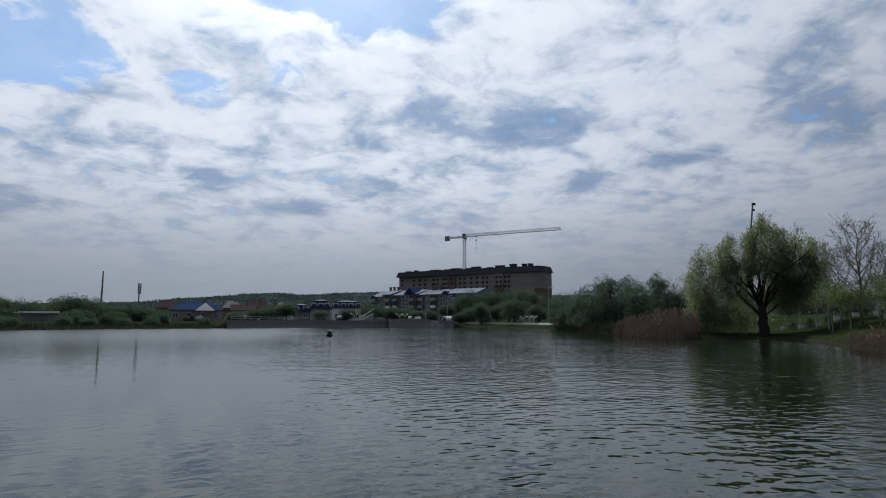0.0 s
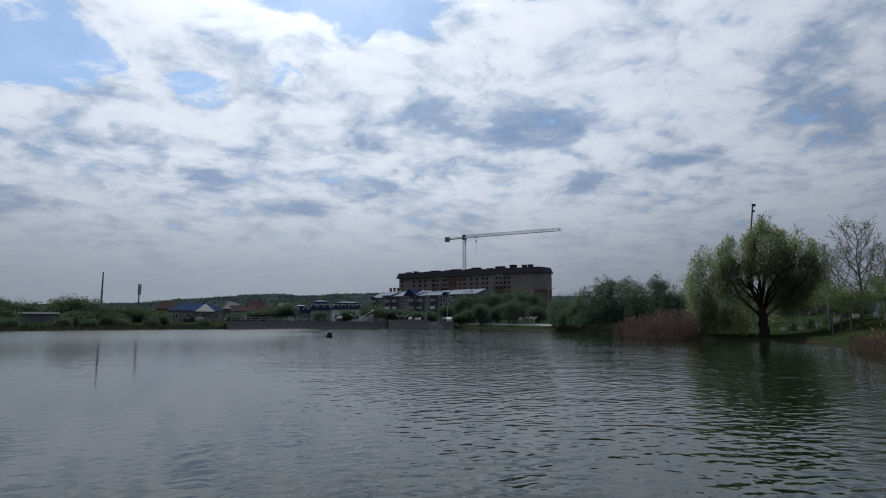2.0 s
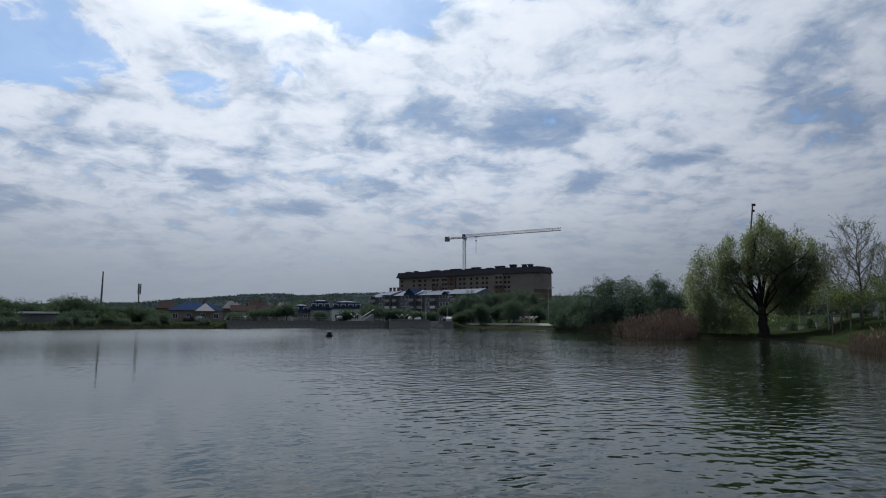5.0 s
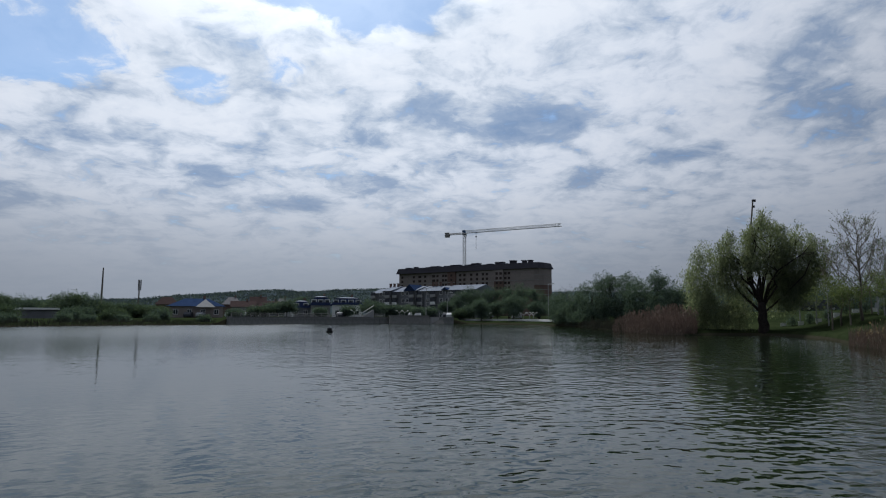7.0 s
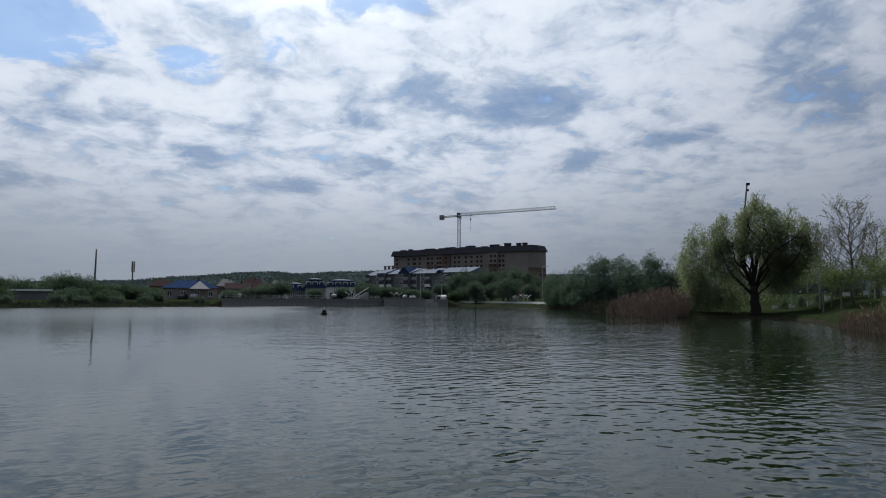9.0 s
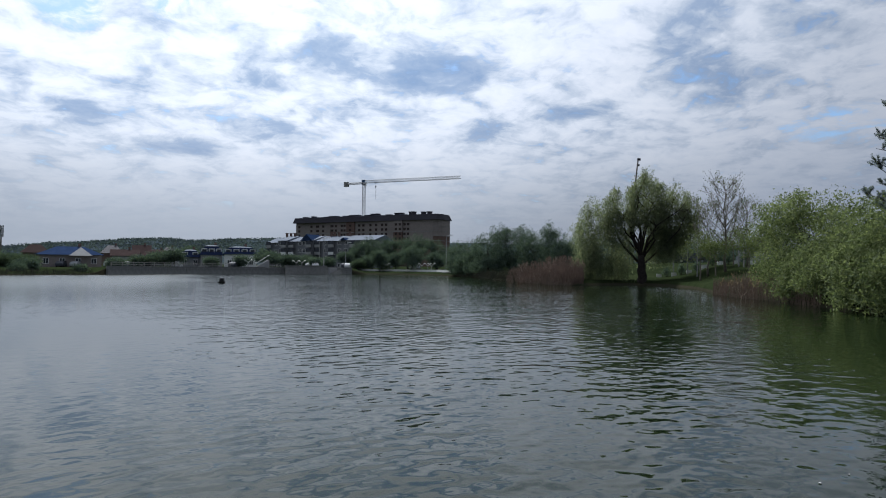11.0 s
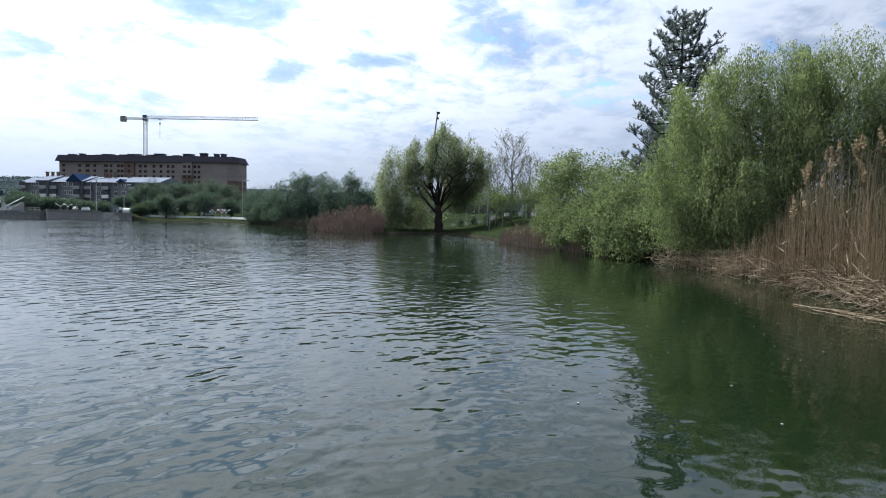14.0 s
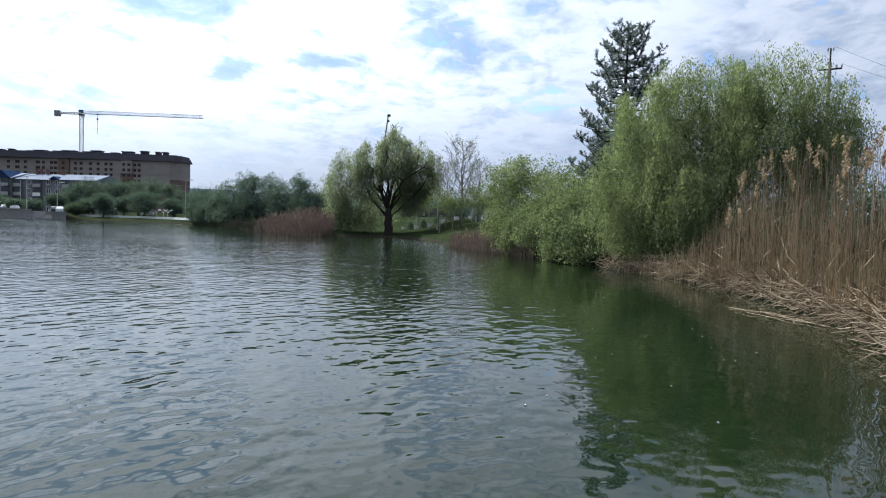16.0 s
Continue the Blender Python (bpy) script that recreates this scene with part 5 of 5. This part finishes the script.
for az in (-8.3, -4.1, -3.6, 4.2, 7.55, 8.1, 8.45):
    lamp_post(az, shore(az) + 9)
for az, r, h in ((-1.6, 152, 7.5), (-2.0, 170, 8.0), (0.4, 168, 7.0), (9.85, 150, 8.5)):
    p = grade(az, r)
    root = thing("street_lamp", Matrix.Translation(p), "tall slim pale street lamp", "street lamp", "tall lamps")
    part("pole", Shape().tube([(0, 0, 0), (0, 0, h * 0.97), (0.1, 0, h), (1.0, 0, h + 0.15)], [0.11, 0.07, 0.06, 0.05], 8), PLASTER, root)
    part("head", Shape().block(0.7, 1.5, -0.14, 0.14, h + 0.08, h + 0.25, None, 0.05), WHITE_PAINT, root)


def car_mesh(length=4.3, width=1.75, high=1.46):
    """Shapes of a hatchback, x along it: body, cabin glass, one tyre, one rim."""
    def hull(profile, half, inset):
        s, n = Shape(), len(profile)
        s.v = [(x, -half + (inset if z > 0.95 else 0), z) for x, z in profile] + [(x, half - (inset if z > 0.95 else 0), z) for x, z in profile]
        s.f = [tuple(range(n)), tuple(range(2 * n - 1, n - 1, -1))] + [(i, n + i, n + (i + 1) % n, (i + 1) % n) for i in range(n)]
        return s
    L = length / 2
    body = hull([(-L, 0.35), (-L + 0.1, 0.28), (L - 0.1, 0.28), (L, 0.45), (L - 0.05, 0.72), (L - 1.05, 0.92), (0.55, high - 0.04), (-0.9, high), (-L + 0.45, high - 0.12), (-L + 0.02, 0.9)], width / 2, 0.16)
    glass = hull([(0.92, 0.98), (0.52, high - 0.11), (-0.9, high - 0.08), (-L + 0.62, high - 0.18), (-L + 0.42, 0.98)], width / 2 + 0.012, 0.13)
    tyre = Shape().tube([(0, -0.1, 0), (0, -0.07, 0), (0, 0.07, 0), (0, 0.1, 0)], [0.27, 0.31, 0.31, 0.27], 14)
    rim = Shape().tube([(0, -0.11, 0), (0, 0.11, 0)], [0.19, 0.19], 12)
    return body, glass, tyre, rim


CAR_PAINTS = {n: material("car_paint_" + n, c, 0.95, 1.05, 2.0, 0.45, stains=0.08, shine=0.4) for n, c in
              (("white", (0.55, 0.55, 0.56)), ("silver", (0.30, 0.31, 0.33)), ("dark", (0.03, 0.035, 0.05)), ("red", (0.30, 0.03, 0.03)))}
LIGHT_GLASS = material("headlight_glass", (0.62, 0.63, 0.64), 0.95, 1.05, 3.0, 0.15, stains=0.0)


def car(place, turn, paint, label, size=(4.3, 1.75, 1.46)):
    body, glass, tyre, rim = car_mesh(*size)
    root = thing("car", Matrix.Translation(place) @ pose(0, 0, 0, 0, 0, turn), label, "car", "parked cars")
    part("body", body, CAR_PAINTS[paint], root)
    part("windows", glass, GLASS, root)
    L, W = size[0] / 2, size[1] / 2
    for x in (-L + 0.8, L - 0.8):
        for y in (-W + 0.06, W - 0.06):
            wheel = part("tyre", tyre, RUBBER, root, at=Matrix.Translation((x, y, 0.31)))
            part("rim", rim, STEEL, wheel)
    for y in (-W + 0.28, W - 0.28):
        part("headlight", Shape().block(L - 0.12, L + 0.01, y - 0.18, y + 0.18, 0.56, 0.7, None, 0.03), LIGHT_GLASS, root)
    return root


for az, r, turn, paint in ((-23.5, 176, 94, "white"), (-22.6, 172, 92, "dark"), (-21.6, 172, 88, "silver"), (-19.3, 168, 95, "white"), (-18.5, 172, 80, "white"), (-18.0, 171, 90, "silver"), (-17.2, 174, 100, "white"), (-16.4, 172, 95, "dark"), (-14.2, 168, 90, "white"), (-9.5, 160, 85, "dark"),
                           (-2.9, 166, 85, "silver"), (-2.4, 160, 95, "white"), (0.2, 166, 98, "dark"), (0.65, 165, 85, "white"), (-0.9, 166, 90, "dark"), (4.0, 164, 80, "white"), (6.9, 166, 100, "silver"), (12.3, 150, 90, "white")):
    car(grade(az, r), turn, paint, paint + " car parked by the promenade")

# the raised pale terrace with steps down to the water
def terrace():
    m, length = facing(spot(-5.0, 144.5, 0), spot(0.1, 145.5, 0))
    root = thing("terrace", m, "pale concrete waterside terrace with steps", "terrace", kind="structure")
    part("deck", Shape().block(0, length * 0.72, 0, 6, -0.5, 1.75).block(-0.1, length * 0.72 + 0.1, -0.15, 6, 1.75, 1.92), CONCRETE, root)
    for k in range(8):
        part("step", Shape().block(length * 0.72 + 0.12, length, k * 0.55, k * 0.55 + 0.6, -0.5, 0.18 + 0.2 * k), CONCRETE, root)
    part("cheek_wall", Shape().prism([(length * 0.72 + 0.2, -0.2), (length * 0.72 + 0.6, -0.2), (length + 0.9, 4.6), (length + 0.5, 4.6)], -0.5, 1.5), PLASTER, root)


terrace()


def stair_flight():
    m, length = facing(spot(-7.6, 143.8, 0), spot(-6.4, 144.5, 0))
    root = thing("outdoor_stair", m, "pale stairway climbing from the promenade", "stairs", kind="structure")
    for k in range(9):
        part("step", Shape().block(k * length / 9, (k + 1) * length / 9, 0.8, 2.6, 1.2, 1.45 + 0.22 * k), PLASTER, root)
    part("handrail", Shape().tube([(0, 0.75, 2.3), (length, 0.75, 4.3)], [0.06, 0.06], 6), WHITE_PAINT, root)


stair_flight()


# a low white kerb wall under the park trees
def kerb_line(az0, az1, offset, z_up, mat, label, high=0.35):
    root = thing("kerb", Matrix.Identity(4), label, "kerb", kind="structure")
    az = az0
    while az < az1:
        r0, r1 = shore(az) + offset, shore(az + 0.5) + offset
        p, q = grade(az, r0), grade(az + 0.5, r1)
        m, length = facing(p, q)
        part("kerb_stone", Shape().block(0.01, length - 0.01, -0.15, 0.15, -0.3, high, None, 0.02), mat, root, at=m)
        az += 0.5


kerb_line(1.5, 10.5, 8, 0, WHITE_PAINT, "low whitewashed kerb along the park path", 0.45)


# long low white building on the left bank
def low_shed():
    a, b = grade(-36.6, 134), grade(-32.4, 134)
    m, length = facing(a, b)
    root = thing("shed", m, "long low grey shed with a flat white roof", "shed")
    part("wall", Shape().block(0, length, 0, 5, -0.5, 1.6), GREY_BRICK, root)
    part("roof", Shape().block(-0.4, length + 0.4, -0.5, 5.5, 1.6, 1.95), WHITE_PAINT, root)


low_shed()


# ---- the lawn behind the great willow ----
def bollards():
    for i, az in enumerate(np.arange(29.2, 37.0, 0.62)):
        p = grade(az, 74 - (az - 29) * 0.9)
        if i % 2:
            root = thing("bush", Matrix.Translation(p), "small clipped dark green bush by the path", "bush", "clipped bushes")
            rng = np.random.default_rng(900 + i)
            part("stem", Shape().tube([(0, 0, -0.1), (0, 0, 0.4)], [0.04, 0.03], 6), BARK, root)
            c = rng.normal(size=(700, 3)) * np.array((0.22, 0.22, 0.26)) + np.array((0, 0, 0.55))
            leaves("crown", c, rng.normal(size=c.shape) + np.array((0, 0, 0.6)), 0.13, 0.07, HAZED_TREE_LEAF, root, rng)
        else:
            root = thing("kerb_block", Matrix.Translation(p), "whitewashed concrete block beside the path", "concrete block", "white blocks")
            part("block", Shape().block(-0.28, 0.28, -0.16, 0.16, -0.2, 0.36, pose(0, 0, 0, 0, 0, -30), 0.05), WHITE_PAINT, root)


bollards()
for az, r, h in ((31.55, 70, 4.6), (32.35, 66, 3.6), (30.4, 76, 5.0), (36.0, 62, 3.0), (35.6, 64, 2.6)):
    p = grade(az, r)
    root = thing("post", Matrix.Translation(p), "slim whitewashed post on the lawn", "post", "white posts")
    part("shaft", Shape().tube([(0, 0, -0.2), (0, 0, h)], [0.06, 0.045], 8), PLASTER, root)
car(grade(37.0, 80), -37, "silver", "silver car parked beside the kiosk above the lawn", (4.4, 1.78, 1.5))
car(grade(31.9, 96), -32, "dark", "dark car parked above the lawn", (4.4, 1.78, 1.5))


def kiosk():
    p = grade(37.0, 90)
    root = thing("kiosk", Matrix.Translation(p) @ pose(0, 0, 0, 0, 0, -37), "small blue-grey kiosk behind a parked car", "kiosk")
    part("wall", Shape().block(-2.2, 2.2, -1.5, 1.5, -0.3, 2.3), PALE_ROOF, root)
    part("roof", Shape().prism([(-2.5, -1.8), (2.5, -1.8), (2.5, 1.8), (-2.5, 1.8)], 2.3, 2.5), PALE_ROOF, root)
    part("window", Shape().block(-1.6, 1.2, -1.56, -1.52, 0.9, 1.8), GLASS, root)


kiosk()


# ---- reed litter and floating stems by the near bank ----
def litter():
    rng = np.random.default_rng(91)
    root = thing("reed_litter", Matrix.Identity(4), "fallen bleached reed stems tangled at the water's edge", "fallen reeds", kind="stuff")
    s = Shape()
    for _ in range(1900):
        az = 47.5 + 26.5 * rng.random() ** 0.85
        r = shore(az) + rng.uniform(-0.3, 1.3)
        p = spot(az, r, rng.uniform(0.0, 0.2) + rng.random() ** 2 * 0.35 + max(0, r - shore(az)) * 0.25)
        a = rng.uniform(0, 2 * math.pi)
        n = rng.uniform(0.25, 0.85)
        d = Vector((math.cos(a), math.sin(a), rng.normal() * 0.4)) * n
        e = p + d
        e.z = max(-0.02, e.z)
        s.tube([p, p.lerp(e, 0.5) + Vector((0, 0, rng.normal() * 0.06)), e], [0.011, 0.010, 0.007], 4, False)
    part("stems", s, BLEACHED, root)
    raft = thing("reed_raft", Matrix.Identity(4), "loose raft of pale reed stems floating on the water", "floating reeds", kind="stuff")
    s = Shape()
    a, b = spot(58.6, 14.9, 0.01), spot(66.6, 13.3, 0.015)
    for _ in range(20):
        q = rng.uniform(0, 0.55)
        u, v = a.lerp(b, q), a.lerp(b, min(1, q + rng.uniform(0.2, 0.5)))
        o = Vector((rng.normal() * 0.16, rng.normal() * 0.16, rng.uniform(0, 0.03)))
        s.tube([u + o, u.lerp(v, 0.5) + o * 1.3, v + o + Vector((rng.normal() * 0.16, rng.normal() * 0.16, 0))], [0.006, 0.0055, 0.004], 4, False)
    part("stems", s, BLEACHED, raft)


litter()


# ---- small pale flakes adrift in the sheltered water ----
def flakes():
    rng = np.random.default_rng(95)
    root = thing("floating_petals", Matrix.Identity(4), "tiny pale petals drifting on the dark water", "petals", kind="stuff")
    s = Shape()
    for _ in range(45):
        az, r = rng.uniform(40, 66), 5.5 + 13 * rng.random() ** 0.8
        if r > shore(az) - 0.6:
            continue
        p, size = spot(az, r, 0.004), rng.uniform(0.006, 0.014)
        s.prism([(p.x + size * rng.uniform(0.6, 1.2) * math.cos(k * 1.047), p.y + size * rng.uniform(0.6, 1.2) * math.sin(k * 1.047)) for k in range(6)], 0.002, 0.007)
    part("petals", s, PLASTER, root)


flakes()
